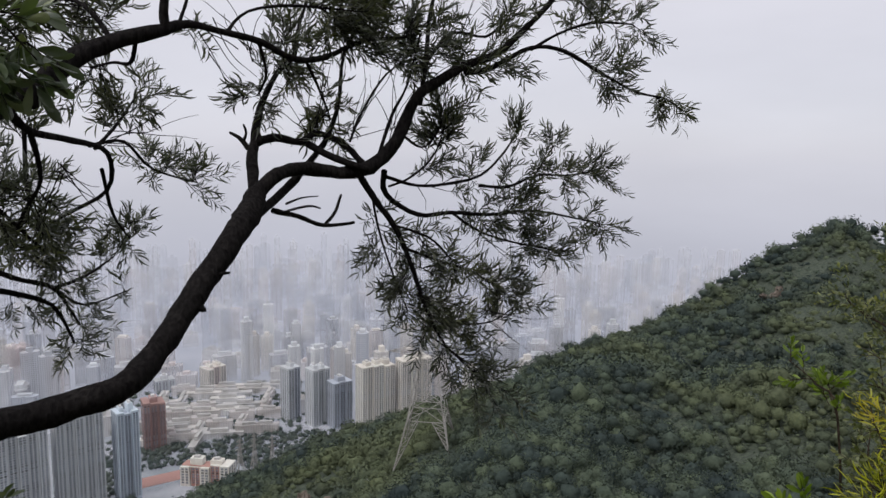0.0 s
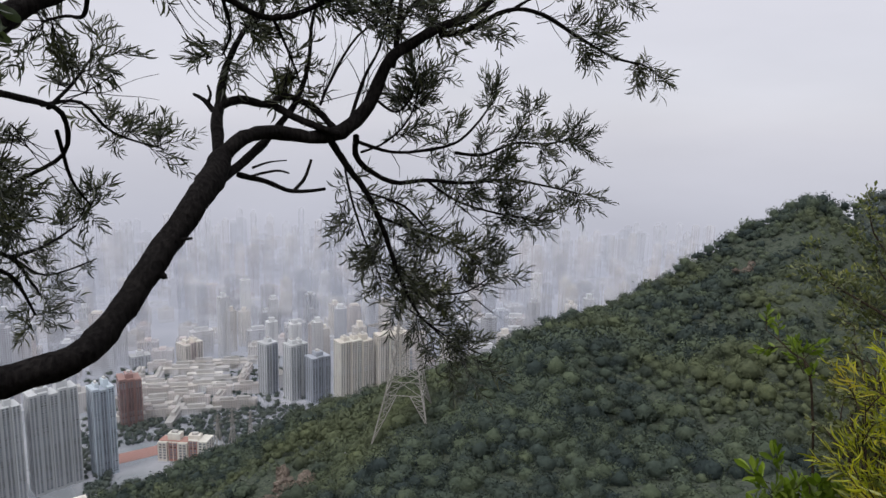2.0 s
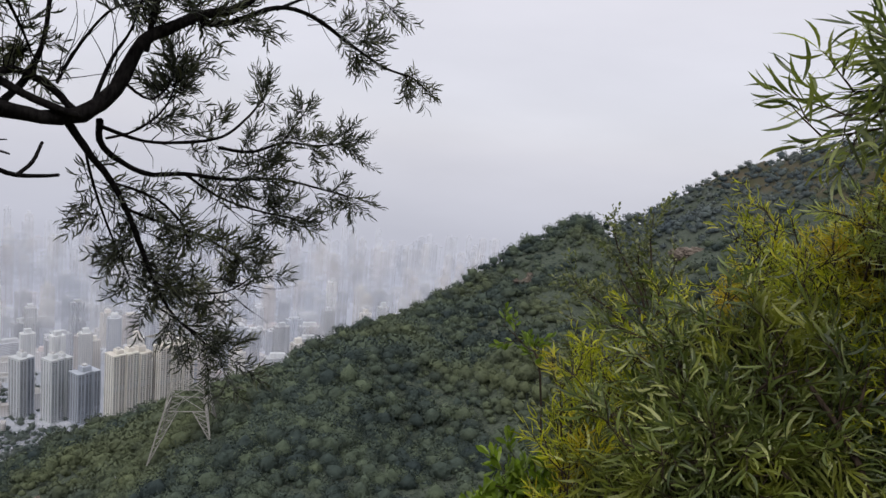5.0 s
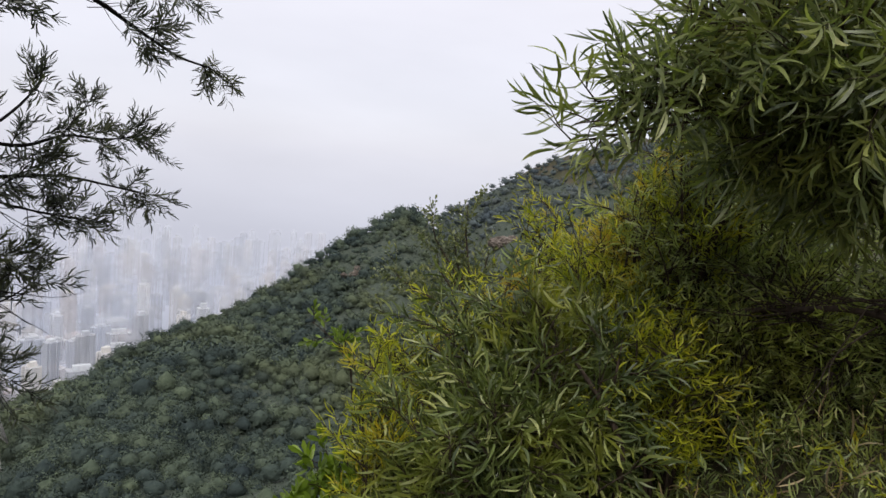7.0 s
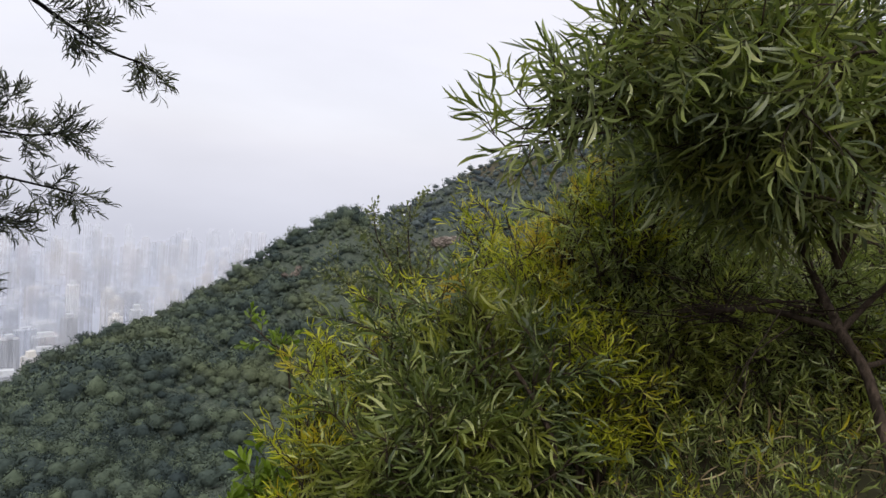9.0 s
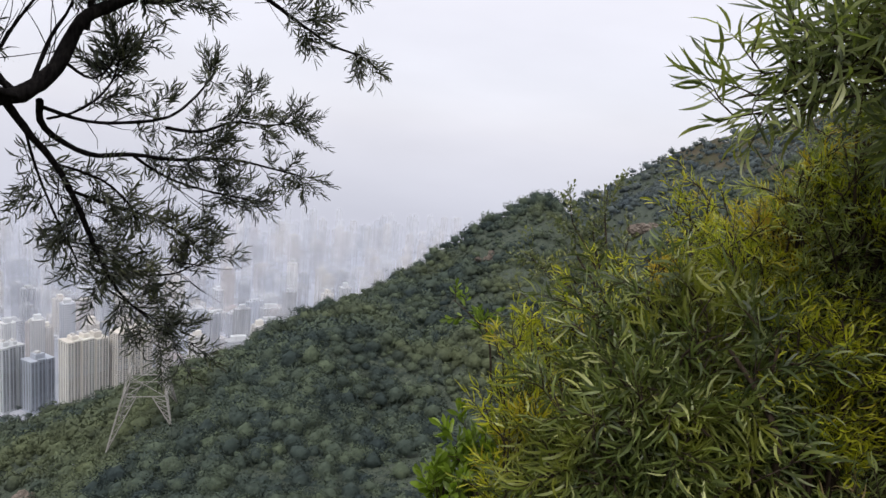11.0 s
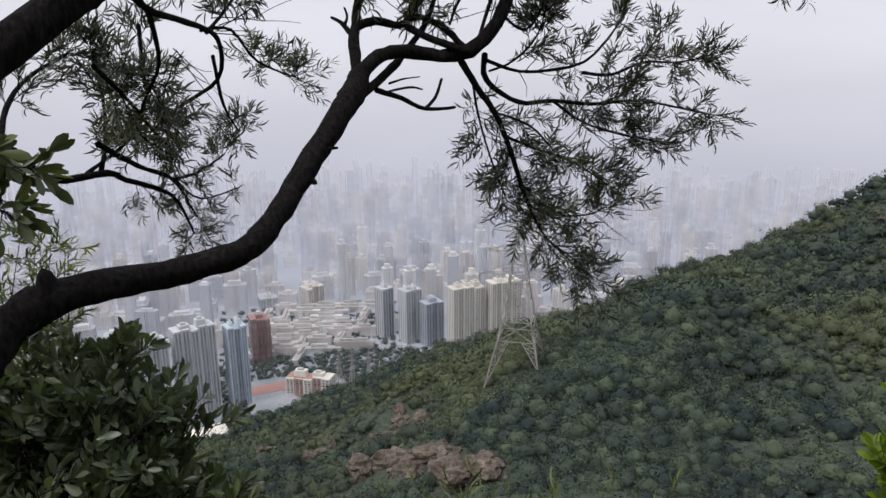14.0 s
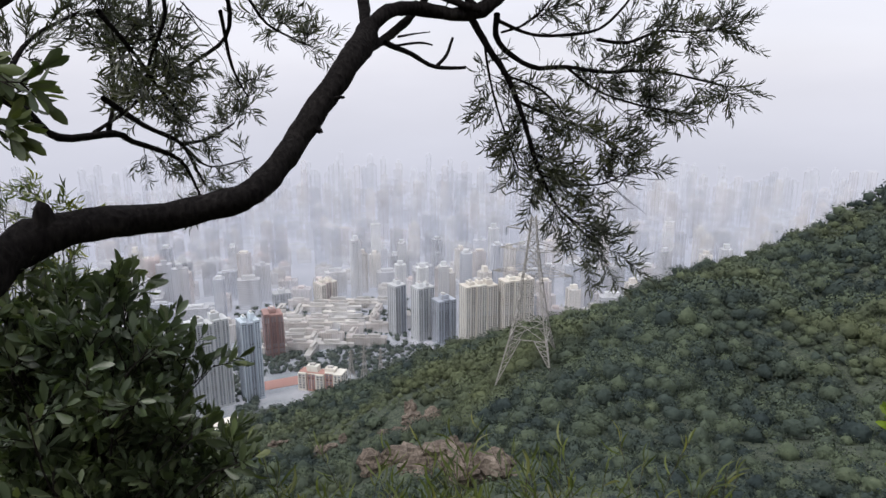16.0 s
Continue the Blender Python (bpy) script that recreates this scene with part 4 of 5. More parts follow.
class Plant:
    """One plant: gathers twigs and leaves, then links them as its parts."""

    def __init__(self, name, label, category, bark, leaf, blank, length, width, seed, group=""):
        self.root = tagged(new(name), label, category, group)
        self.bark, self.leaf, self.blank, self.length, self.width = bark, leaf, blank, length, width
        self.comb = self.clumped = False
        self.rng = np.random.default_rng(seed)
        self.twig_v, self.twig_q, self.twig_t, self.count = [], [], [], 0
        self.at, self.along, self.face, self.size = [], [], [], []

    def limb(self, name, points, sides=12, rough=0.3):
        V, q, t = tube(points, sides, rough, len(self.at) % 7)
        ob = new(name, mesh_from(name, V, [q, t], [self.bark]))
        smooth(ob)
        return under(ob, self.root)

    def twig(self, points):
        V, q, t = tube(points, 3)
        self.twig_v.append(V)
        self.twig_q.append(q + self.count)
        self.twig_t.append(t + self.count)
        self.count += len(V)

    def spray(self, start, way, length, droop=0.35, gap=0.018, bare=0.25, radius=0.003, spread=0.75):
        """A twig that bends down, with leaves set alternately along it."""
        g = self.rng
        way = np.array(way, float)
        way /= np.linalg.norm(way) + 1e-9
        pts, p, d = [], np.array(start, float), way.copy()
        n = 5
        for i in range(n + 1):
            pts.append((*p, radius * (1 - 0.75 * i / n)))
            d = d + np.array([0, 0, -droop / n]) + g.normal(0, 0.10, 3)
            d /= np.linalg.norm(d)
            p = p + d * length / n
        self.twig(pts)
        Q = np.array(pts)[:, :3]
        flat = g.normal(0, 1, 3)
        many = max(3, int(length * (1 - bare) / gap))
        for k in range(many + 2):
            f = min(bare + (1 - bare) * k / many, 0.999) * n
            i = int(f)
            at = Q[i] + (Q[i + 1] - Q[i]) * (f - i)
            t = (Q[i + 1] - Q[i]) / (np.linalg.norm(Q[i + 1] - Q[i]) + 1e-9)
            side = np.cross(t, flat + g.normal(0, 0.35, 3)) * (1 if k % 2 else -1) if self.comb else np.cross(t, g.normal(0, 1, 3))
            side /= np.linalg.norm(side) + 1e-9
            if self.comb:
                side = side + np.array([0, 0, 0.3])
            if k >= many:
                side *= 0.25
            self.at.append(at)
            self.along.append(t * (1.0 - 0.35 * spread) + side * spread + g.normal(0, 0.12, 3))
            self.face.append(g.normal(0, 1, 3))
            self.size.append(g.uniform(0.65, 1.15))

    def whips(self, start, way, many, length):
        """Long bare twigs fanning out from one place."""
        g = self.rng
        for _ in range(many):
            d, p, pts = np.array(way) + g.normal(0, 0.35, 3), np.array(start) + g.normal(0, 0.03, 3), []
            d /= np.linalg.norm(d)
            long = length * g.uniform(0.5, 1.2)
            for i in range(6):
                pts.append((*p, 0.0035 * (1 - 0.13 * i)))
                d = d + g.normal(0, 0.16, 3)
                d /= np.linalg.norm(d)
                p = p + d * long / 5
            self.twig(pts)

    def leafy(self, points, start, twigs, reach, gap=0.018, droop=0.35, fork=2):
        """Side shoots along the outer part of a limb, each with its own forks."""
        g = self.rng
        P = np.array(points, float)[:, :3]
        seg = np.linalg.norm(np.diff(P, axis=0), axis=1)
        run = np.concatenate([[0], np.cumsum(seg)])
        heads = np.concatenate([[1.0], np.sort(g.uniform(0.1, 0.95, max(1, twigs // 7)))])
        for k in range(twigs):
            u = (k + g.uniform(0, 1)) / twigs
            if self.clumped:
                u = float(np.clip(heads[k % len(heads)] + g.normal(0, 0.11), 0, 1))
            s = min(run[-1] * (start + (1 - start) * u), run[-1] * 0.999)
            i = min(np.searchsorted(run, s, "right") - 1, len(seg) - 1)
            at = P[i] + (P[i + 1] - P[i]) * (s - run[i]) / seg[i]
            t = (P[i + 1] - P[i]) / seg[i]
            side = np.cross(t, g.normal(0, 1, 3))
            side /= np.linalg.norm(side) + 1e-9
            way = t * 0.7 + side * 0.8 + np.array([0, 0, 0.12])
            long = reach * g.uniform(0.5, 1.1)
            self.spray(at, way, long, droop, gap)
            for _ in range(fork):
                q = at + way / np.linalg.norm(way) * long * g.uniform(0.2, 0.5)
                self.spray(q, way + g.normal(0, 0.5, 3), long * g.uniform(0.4, 0.75), droop, gap)

    def finish(self, singles=0, leaf_name="leaf"):
        if self.twig_v:
            ob = new("twig_mass", mesh_from("twig_mass", np.concatenate(self.twig_v), [np.concatenate(self.twig_q), np.concatenate(self.twig_t)], [self.bark]))
            tagged(under(ob, self.root), kind="stuff")
        A, X, F, S = (np.array(v) for v in (self.at, self.along, self.face, self.size))
        if not len(A):
            return self.root
        X /= np.linalg.norm(X, axis=1)[:, None] + 1e-9
        Y = np.cross(F, X)
        Y /= np.linalg.norm(Y, axis=1)[:, None] + 1e-9
        Z = np.cross(X, Y)
        bv, bf = self.blank
        L = (S * self.length)[:, None, None]
        V = A[:, None] + X[:, None] * bv[None, :, 0:1] * L + Y[:, None] * bv[None, :, 1:2] * self.width * (S[:, None, None]) + Z[:, None] * bv[None, :, 2:3] * L
        rest = np.ones(len(A), bool)
        if singles:
            chosen = np.linspace(0, len(A) - 1, singles).astype(int)
            rest[chosen] = False
            tri, quad = faces_of(bf)
            blank = mesh_from(leaf_name, bv * (self.length, self.width, self.length), [tri, quad], [self.leaf])
            for i in chosen:
                ob = new(leaf_name, blank)
                ob.parent = self.root
                ob.matrix_local = Matrix(((*(X[i][0], Y[i][0], Z[i][0]), A[i][0]), (*(X[i][1], Y[i][1], Z[i][1]), A[i][1]), (*(X[i][2], Y[i][2], Z[i][2]), A[i][2]), (0, 0, 0, 1))) @ Matrix.Scale(float(S[i]), 4)
        V = V[rest]
        tri, quad = faces_of(bf)
        o = (np.arange(len(V)) * len(bv))[:, None, None]
        ob = new("foliage", mesh_from("foliage", V.reshape(-1, 3), [(tri[None] + o).reshape(-1, 3), (quad[None] + o).reshape(-1, 4)], [self.leaf]))
        tagged(under(ob, self.root), kind="stuff")
        return self.root


def limb(plant, name, points, leafy=0.0, twigs=0, reach=0.3):
    points = [(x, y, z, r * (0.86 if plant is acacia else 0.95)) for x, y, z, r in points]
    plant.limb(name, points)
    if twigs:
        plant.leafy(points, leafy, int(twigs * (0.56 if plant is bough else 0.98)), reach * 0.8, 0.0102, 0.05, 2)


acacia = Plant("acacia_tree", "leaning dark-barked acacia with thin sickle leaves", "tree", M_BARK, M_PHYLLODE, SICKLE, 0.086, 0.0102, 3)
acacia.comb = acacia.clumped = True
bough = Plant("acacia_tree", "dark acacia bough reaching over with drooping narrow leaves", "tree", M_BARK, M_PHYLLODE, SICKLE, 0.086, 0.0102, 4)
bough.comb = bough.clumped = True
limb(acacia, "trunk", [(-1.700, 1.47, 0.440, 0.089), (-1.630, 1.63, 0.660, 0.076), (-1.580, 1.76, 0.720, 0.069), (-1.490, 1.90, 0.740, 0.061), (-1.358, 2.12, 0.728, 0.061), (-1.127, 2.26, 0.778, 0.058), (-1.065, 2.43, 0.866, 0.058), (-1.005, 2.60, 1.016, 0.058), (-0.945, 2.76, 1.156, 0.060), (-0.895, 2.90, 1.276, 0.062), (-0.885, 3.06, 1.356, 0.065), (-0.888, 3.17, 1.428, 0.053)])
limb(acacia, "limb", [(-0.91, 3.16, 1.40, 0.046), (-0.83, 3.34, 1.51, 0.041), (-0.73, 3.53, 1.54, 0.040), (-0.57, 3.64, 1.52, 0.041), (-0.42, 3.76, 1.55, 0.045), (-0.28, 3.86, 1.70, 0.043), (-0.17, 3.93, 1.95, 0.038), (-0.02, 4.03, 2.07, 0.034), (0.11, 4.12, 2.16, 0.032), (0.31, 4.19, 2.25, 0.026), (0.48, 4.25, 2.41, 0.021), (0.63, 4.30, 2.57, 0.018), (0.79, 4.33, 2.77, 0.013)], leafy=0.60, twigs=26, reach=0.45)
limb(acacia, "limb", [(0.11, 4.12, 2.12, 0.023), (0.27, 4.20, 2.16, 0.021), (0.53, 4.36, 2.31, 0.015), (0.77, 4.53, 2.32, 0.016), (1.05, 4.66, 2.20, 0.013), (1.30, 4.72, 2.09, 0.010), (1.52, 4.80, 2.06, 0.007)], leafy=0.50, twigs=20, reach=0.30)
limb(acacia, "limb", [(0.53, 4.36, 2.30, 0.012), (0.73, 4.52, 2.43, 0.010), (0.98, 4.66, 2.53, 0.010), (1.28, 4.79, 2.55, 0.007)], leafy=0.20, twigs=18, reach=0.35)
limb(acacia, "limb", [(-0.91, 3.23, 1.41, 0.035), (-0.97, 3.39, 1.56, 0.032), (-1.00, 3.55, 1.68, 0.028), (-1.01, 3.71, 1.86, 0.021), (-0.94, 3.81, 2.06, 0.016), (-0.87, 3.91, 2.17, 0.017), (-0.85, 3.99, 2.37, 0.011), (-0.77, 4.05, 2.63, 0.009)], leafy=0.45, twigs=24, reach=0.40)
limb(acacia, "limb", [(-1.00, 3.55, 1.66, 0.028), (-0.91, 3.61, 1.70, 0.026), (-0.79, 3.68, 1.68, 0.023), (-0.72, 3.78, 1.73, 0.021), (-0.58, 3.81, 1.68, 0.021), (-0.47, 3.79, 1.58, 0.021), (-0.41, 3.76, 1.54, 0.021)])
limb(acacia, "limb", [(-0.88, 3.01, 1.32, 0.031), (-0.85, 3.28, 1.37, 0.026), (-0.80, 3.51, 1.46, 0.025), (-0.75, 3.69, 1.56, 0.021), (-0.67, 3.84, 1.71, 0.019), (-0.62, 3.94, 1.92, 0.014), (-0.61, 4.06, 2.19, 0.011), (-0.51, 4.14, 2.43, 0.009)], leafy=0.50, twigs=22, reach=0.35)
limb(acacia, "limb", [(-0.75, 3.69, 1.67, 0.023), (-0.60, 3.64, 1.60, 0.023), (-0.42, 3.66, 1.54, 0.020)])
limb(acacia, "limb", [(-0.79, 3.09, 1.35, 0.016), (-0.71, 3.27, 1.31, 0.014), (-0.62, 3.45, 1.25, 0.012), (-0.49, 3.64, 1.25, 0.010)])
limb(acacia, "limb", [(-0.62, 3.45, 1.25, 0.010), (-0.58, 3.55, 1.31, 0.010), (-0.56, 3.64, 1.40, 0.008)])
limb(acacia, "limb", [(-0.76, 3.13, 1.34, 0.007), (-0.67, 3.29, 1.36, 0.007), (-0.61, 3.30, 1.35, 0.005)])
limb(acacia, "limb", [(-0.74, 3.14, 1.38, 0.007), (-0.70, 3.28, 1.40, 0.005), (-0.62, 3.30, 1.41, 0.003)])
limb(acacia, "limb", [(-1.03, 3.54, 1.64, 0.018), (-1.08, 3.56, 1.69, 0.013), (-1.14, 3.59, 1.72, 0.008)])
limb(acacia, "limb", [(-1.05, 3.53, 1.68, 0.010), (-1.04, 3.54, 1.72, 0.008), (-1.05, 3.53, 1.76, 0.006)])
limb(acacia, "knot", [(-1.00, 2.61, 1.01, 0.032), (-0.965, 2.60, 1.00, 0.022), (-0.945, 2.60, 0.99, 0.014)])
limb(acacia, "knot", [(-0.94, 2.70, 1.11, 0.016), (-0.90, 2.71, 1.12, 0.008), (-0.88, 2.72, 1.12, 0.006)])
limb(acacia, "limb", [(-0.47, 3.74, 1.50, 0.023), (-0.39, 3.82, 1.36, 0.021), (-0.28, 3.92, 1.19, 0.019), (-0.19, 4.04, 0.95, 0.017), (-0.11, 4.15, 0.69, 0.015), (0.0, 4.20, 0.45, 0.009), (0.16, 4.22, 0.28, 0.007), (0.30, 4.24, 0.16, 0.005)], leafy=0.30, twigs=44, reach=0.42)
limb(acacia, "limb", [(-0.22, 4.01, 1.06, 0.011), (-0.05, 4.15, 0.98, 0.009), (0.17, 4.29, 0.89, 0.008), (0.37, 4.40, 0.76, 0.006)], leafy=0.15, twigs=20, reach=0.32)
limb(acacia, "limb", [(-0.08, 4.13, 0.62, 0.009), (0.10, 4.22, 0.55, 0.009), (0.33, 4.31, 0.55, 0.006), (0.50, 4.42, 0.64, 0.005)], leafy=0.10, twigs=8, reach=0.25)
limb(acacia, "limb", [(-0.34, 3.80, 1.53, 0.021), (-0.34, 3.93, 1.39, 0.019), (-0.16, 4.13, 1.26, 0.017), (0.05, 4.34, 1.26, 0.015), (0.33, 4.62, 1.23, 0.013), (0.68, 4.89, 1.24, 0.010), (1.21, 5.19, 1.13, 0.007)], leafy=0.40, twigs=36, reach=0.36)
limb(acacia, "limb", [(0.05, 4.34, 1.26, 0.012), (0.25, 4.52, 1.12, 0.009), (0.50, 4.69, 1.03, 0.008), (0.77, 4.85, 0.97, 0.007)], leafy=0.20, twigs=18, reach=0.30)
limb(acacia, "limb", [(-0.34, 3.83, 1.50, 0.013), (-0.16, 4.09, 1.44, 0.011), (0.05, 4.35, 1.45, 0.012), (0.25, 4.64, 1.50, 0.010), (0.39, 4.83, 1.62, 0.010), (0.51, 5.02, 1.77, 0.007)], leafy=0.45, twigs=14, reach=0.30)
limb(acacia, "limb", [(0.24, 4.54, 1.43, 0.013), (0.45, 4.73, 1.42, 0.013), (0.67, 4.90, 1.50, 0.010), (0.91, 5.07, 1.50, 0.007), (1.11, 5.13, 1.53, 0.005)], leafy=0.15, twigs=26, reach=0.34)
limb(acacia, "limb", [(0.63, 4.91, 1.46, 0.010), (0.72, 5.00, 1.58, 0.007), (0.81, 5.08, 1.71, 0.005)], leafy=0.10, twigs=10, reach=0.28)
limb(acacia, "limb", [(-0.24, 3.89, 1.73, 0.011), (-0.14, 4.05, 1.67, 0.008), (-0.06, 4.20, 1.75, 0.007), (-0.01, 4.34, 1.90, 0.006)], leafy=0.25, twigs=14, reach=0.30)
limb(acacia, "limb", [(-0.15, 3.95, 1.91, 0.016), (-0.12, 4.01, 2.16, 0.017), (-0.11, 4.07, 2.40, 0.014), (-0.06, 4.11, 2.66, 0.012)], leafy=0.60, twigs=14, reach=0.40)
limb(acacia, "limb", [(-0.38, 3.80, 1.59, 0.013), (-0.31, 3.93, 1.85, 0.011), (-0.23, 4.02, 2.03, 0.008), (-0.16, 4.08, 2.33, 0.007)], leafy=0.60, twigs=6, reach=0.30)
limb(acacia, "limb", [(-0.12, 4.01, 2.16, 0.011), (0.03, 4.08, 2.34, 0.011), (0.23, 4.18, 2.34, 0.009), (0.34, 4.25, 2.44, 0.009)], leafy=0.70, twigs=6, reach=0.30)
limb(acacia, "limb", [(-0.54, 3.83, 1.69, 0.008), (-0.46, 4.01, 1.93, 0.008), (-0.31, 4.10, 2.14, 0.007), (-0.04, 4.20, 2.24, 0.006)], leafy=0.50, twigs=12, reach=0.35)
limb(acacia, "limb", [(-0.41, 3.82, 1.39, 0.008), (-0.39, 3.96, 1.20, 0.008), (-0.33, 4.09, 0.95, 0.007), (-0.22, 4.19, 0.64, 0.006)], leafy=0.10, twigs=22, reach=0.30)
limb(acacia, "limb", [(-0.32, 3.92, 1.22, 0.008), (-0.09, 4.12, 1.12, 0.009), (0.06, 4.25, 0.96, 0.006)], leafy=0.20, twigs=16, reach=0.30)
limb(acacia, "limb", [(-0.32, 3.88, 1.44, 0.008), (-0.19, 4.04, 1.50, 0.008), (-0.06, 4.15, 1.64, 0.006), (0.00, 4.24, 1.84, 0.006)], leafy=0.20, twigs=20, reach=0.28)
limb(acacia, "limb", [(-0.04, 4.20, 0.45, 0.006), (0.11, 4.21, 0.34, 0.006), (0.26, 4.22, 0.23, 0.005)], leafy=0.10, twigs=10, reach=0.20)
limb(acacia, "knot", [(-1.56, 1.79, 0.76, 0.045), (-1.56, 1.78, 0.82, 0.025)])
limb(bough, "limb", [(-1.91, 1.56, 1.19, 0.070), (-1.68, 2.12, 1.61, 0.064), (-1.61, 2.29, 1.72, 0.058), (-1.59, 2.42, 1.77, 0.054), (-1.52, 2.52, 1.82, 0.051), (-1.44, 2.61, 1.94, 0.042), (-1.34, 2.76, 2.04, 0.034), (-1.20, 2.92, 2.12, 0.029), (-1.14, 3.05, 2.17, 0.018), (-1.02, 3.19, 2.16, 0.016), (-0.91, 3.34, 2.15, 0.017), (-0.77, 3.48, 2.09, 0.015), (-0.64, 3.61, 2.12, 0.015), (-0.46, 3.72, 2.22, 0.013), (-0.23, 3.88, 2.28, 0.008)], leafy=0.42, twigs=44, reach=0.42)
limb(bough, "limb", [(-1.19, 2.92, 2.12, 0.022), (-1.19, 2.91, 2.22, 0.020), (-1.15, 2.89, 2.35, 0.018)])
limb(bough, "limb", [(-1.17, 3.01, 2.16, 0.009), (-1.14, 3.03, 2.26, 0.007), (-1.14, 3.02, 2.29, 0.007)])
limb(bough, "limb", [(-1.34, 2.76, 2.04, 0.013), (-1.43, 2.81, 2.15, 0.011), (-1.60, 2.93, 2.24, 0.009), (-1.85, 3.02, 2.23, 0.007)], leafy=0.10, twigs=40, reach=0.38)
limb(bough, "limb", [(-1.28, 2.84, 2.08, 0.011), (-1.37, 2.98, 1.99, 0.009), (-1.52, 3.13, 2.01, 0.007), (-1.65, 3.18, 1.99, 0.005)], leafy=0.10, twigs=18, reach=0.32)
limb(bough, "limb", [(-1.02, 3.19, 2.16, 0.009), (-0.95, 3.30, 2.28, 0.007), (-0.78, 3.53, 2.36, 0.008), (-0.47, 3.79, 2.39, 0.005)], leafy=0.10, twigs=46, reach=0.36)
limb(bough, "limb", [(-0.91, 3.34, 2.14, 0.010), (-0.91, 3.46, 2.01, 0.007), (-0.98, 3.55, 1.91, 0.005)], leafy=0.10, twigs=12, reach=0.30)
limb(bough, "limb", [(-0.73, 3.54, 2.10, 0.010), (-0.70, 3.71, 1.99, 0.008), (-0.66, 3.83, 1.85, 0.005)], leafy=0.10, twigs=22, reach=0.30)
limb(bough, "limb", [(-1.62, 2.52, 1.75, 0.019), (-1.62, 2.64, 1.68, 0.015), (-1.59, 2.89, 1.65, 0.014), (-1.61, 3.22, 1.60, 0.012), (-1.75, 3.48, 1.41, 0.011), (-2.08, 3.63, 1.25, 0.009), (-2.30, 3.72, 1.12, 0.006)], leafy=0.50, twigs=18, reach=0.36)
limb(bough, "limb", [(-1.63, 3.10, 1.63, 0.010), (-1.67, 3.52, 1.66, 0.008), (-1.75, 4.04, 1.51, 0.008), (-1.69, 4.60, 1.41, 0.005)], leafy=0.15, twigs=30, reach=0.34)
limb(bough, "limb", [(-1.61, 3.11, 1.62, 0.010), (-1.65, 3.42, 1.75, 0.008), (-1.69, 3.72, 1.91, 0.006)], leafy=0.10, twigs=26, reach=0.34)
limb(bough, "limb", [(-1.68, 3.30, 1.52, 0.010), (-1.86, 3.75, 1.26, 0.009), (-1.95, 4.13, 1.08, 0.006)], leafy=0.40, twigs=14, reach=0.32)
limb(bough, "limb", [(-1.62, 2.64, 1.68, 0.013), (-1.75, 2.91, 1.48, 0.009), (-2.02, 3.20, 1.30, 0.008), (-2.28, 3.49, 1.09, 0.006)], leafy=0.30, twigs=34, reach=0.40)
limb(bough, "limb", [(-2.20, 3.05, 1.10, 0.016), (-2.27, 3.47, 0.94, 0.015), (-2.31, 3.90, 0.80, 0.013), (-2.42, 4.26, 0.58, 0.010), (-2.46, 4.43, 0.45, 0.007)], leafy=0.15, twigs=14, reach=0.30)
limb(bough, "limb", [(-2.31, 3.90, 0.80, 0.013), (-2.36, 4.34, 0.79, 0.010), (-2.34, 4.70, 0.87, 0.007)], leafy=0.10, twigs=16, reach=0.32)
limb(bough, "limb", [(-2.34, 3.99, 0.77, 0.010), (-2.39, 4.39, 0.59, 0.007), (-2.34, 4.87, 0.59, 0.006)], leafy=0.40, twigs=8, reach=0.25)
limb(bough, "limb", [(-1.86, 2.60, 1.46, 0.011), (-2.03, 3.08, 1.31, 0.010), (-2.19, 3.55, 1.12, 0.009), (-2.27, 3.94, 0.93, 0.006)], leafy=0.10, twigs=34, reach=0.36)
limb(bough, "limb", [(-2.79, 2.77, 1.21, 0.027), (-2.69, 2.99, 1.09, 0.025), (-2.67, 3.08, 1.04, 0.022), (-2.62, 3.23, 0.89, 0.023), (-2.49, 3.52, 0.89, 0.021), (-2.47, 3.65, 0.83, 0.018), (-2.35, 3.94, 0.69, 0.013), (-2.33, 4.13, 0.40, 0.007)], leafy=0.55, twigs=14, reach=0.30)
limb(bough, "limb", [(-2.69, 2.99, 1.09, 0.017), (-2.78, 3.18, 1.27, 0.015), (-2.82, 3.41, 1.42, 0.012), (-2.77, 3.70, 1.56, 0.010)], leafy=0.15, twigs=30, reach=0.36)
limb(bough, "limb", [(-2.52, 3.50, 0.89, 0.015), (-2.54, 3.62, 1.08, 0.012), (-2.59, 3.71, 1.30, 0.009), (-2.66, 3.78, 1.56, 0.010)], leafy=0.20, twigs=30, reach=0.34)
limb(bough, "limb", [(-2.55, 3.42, 0.90, 0.012), (-2.45, 3.68, 1.05, 0.009), (-2.42, 3.82, 1.18, 0.009), (-2.42, 3.93, 1.41, 0.006)], leafy=0.20, twigs=24, reach=0.32)
limb(bough, "limb", [(-2.38, 3.84, 1.27, 0.012), (-2.44, 3.92, 1.47, 0.013), (-2.43, 3.91, 1.73, 0.013)], leafy=0.20, twigs=10, reach=0.30)
acacia.whips((-0.53, 3.76, 1.72), (0.3, 0.1, 1.0), 7, 0.55)
acacia.whips((-0.32, 3.88, 1.76), (0.3, 0.1, 1.0), 7, 0.60)
acacia.whips((-0.15, 3.97, 2.03), (0.2, 0.1, 1.0), 6, 0.60)
acacia.whips((-0.71, 3.73, 1.73), (-0.1, 0.1, 1.0), 5, 0.50)
acacia.whips((0.03, 4.15, 2.25), (0.4, 0.1, 0.8), 6, 0.50)
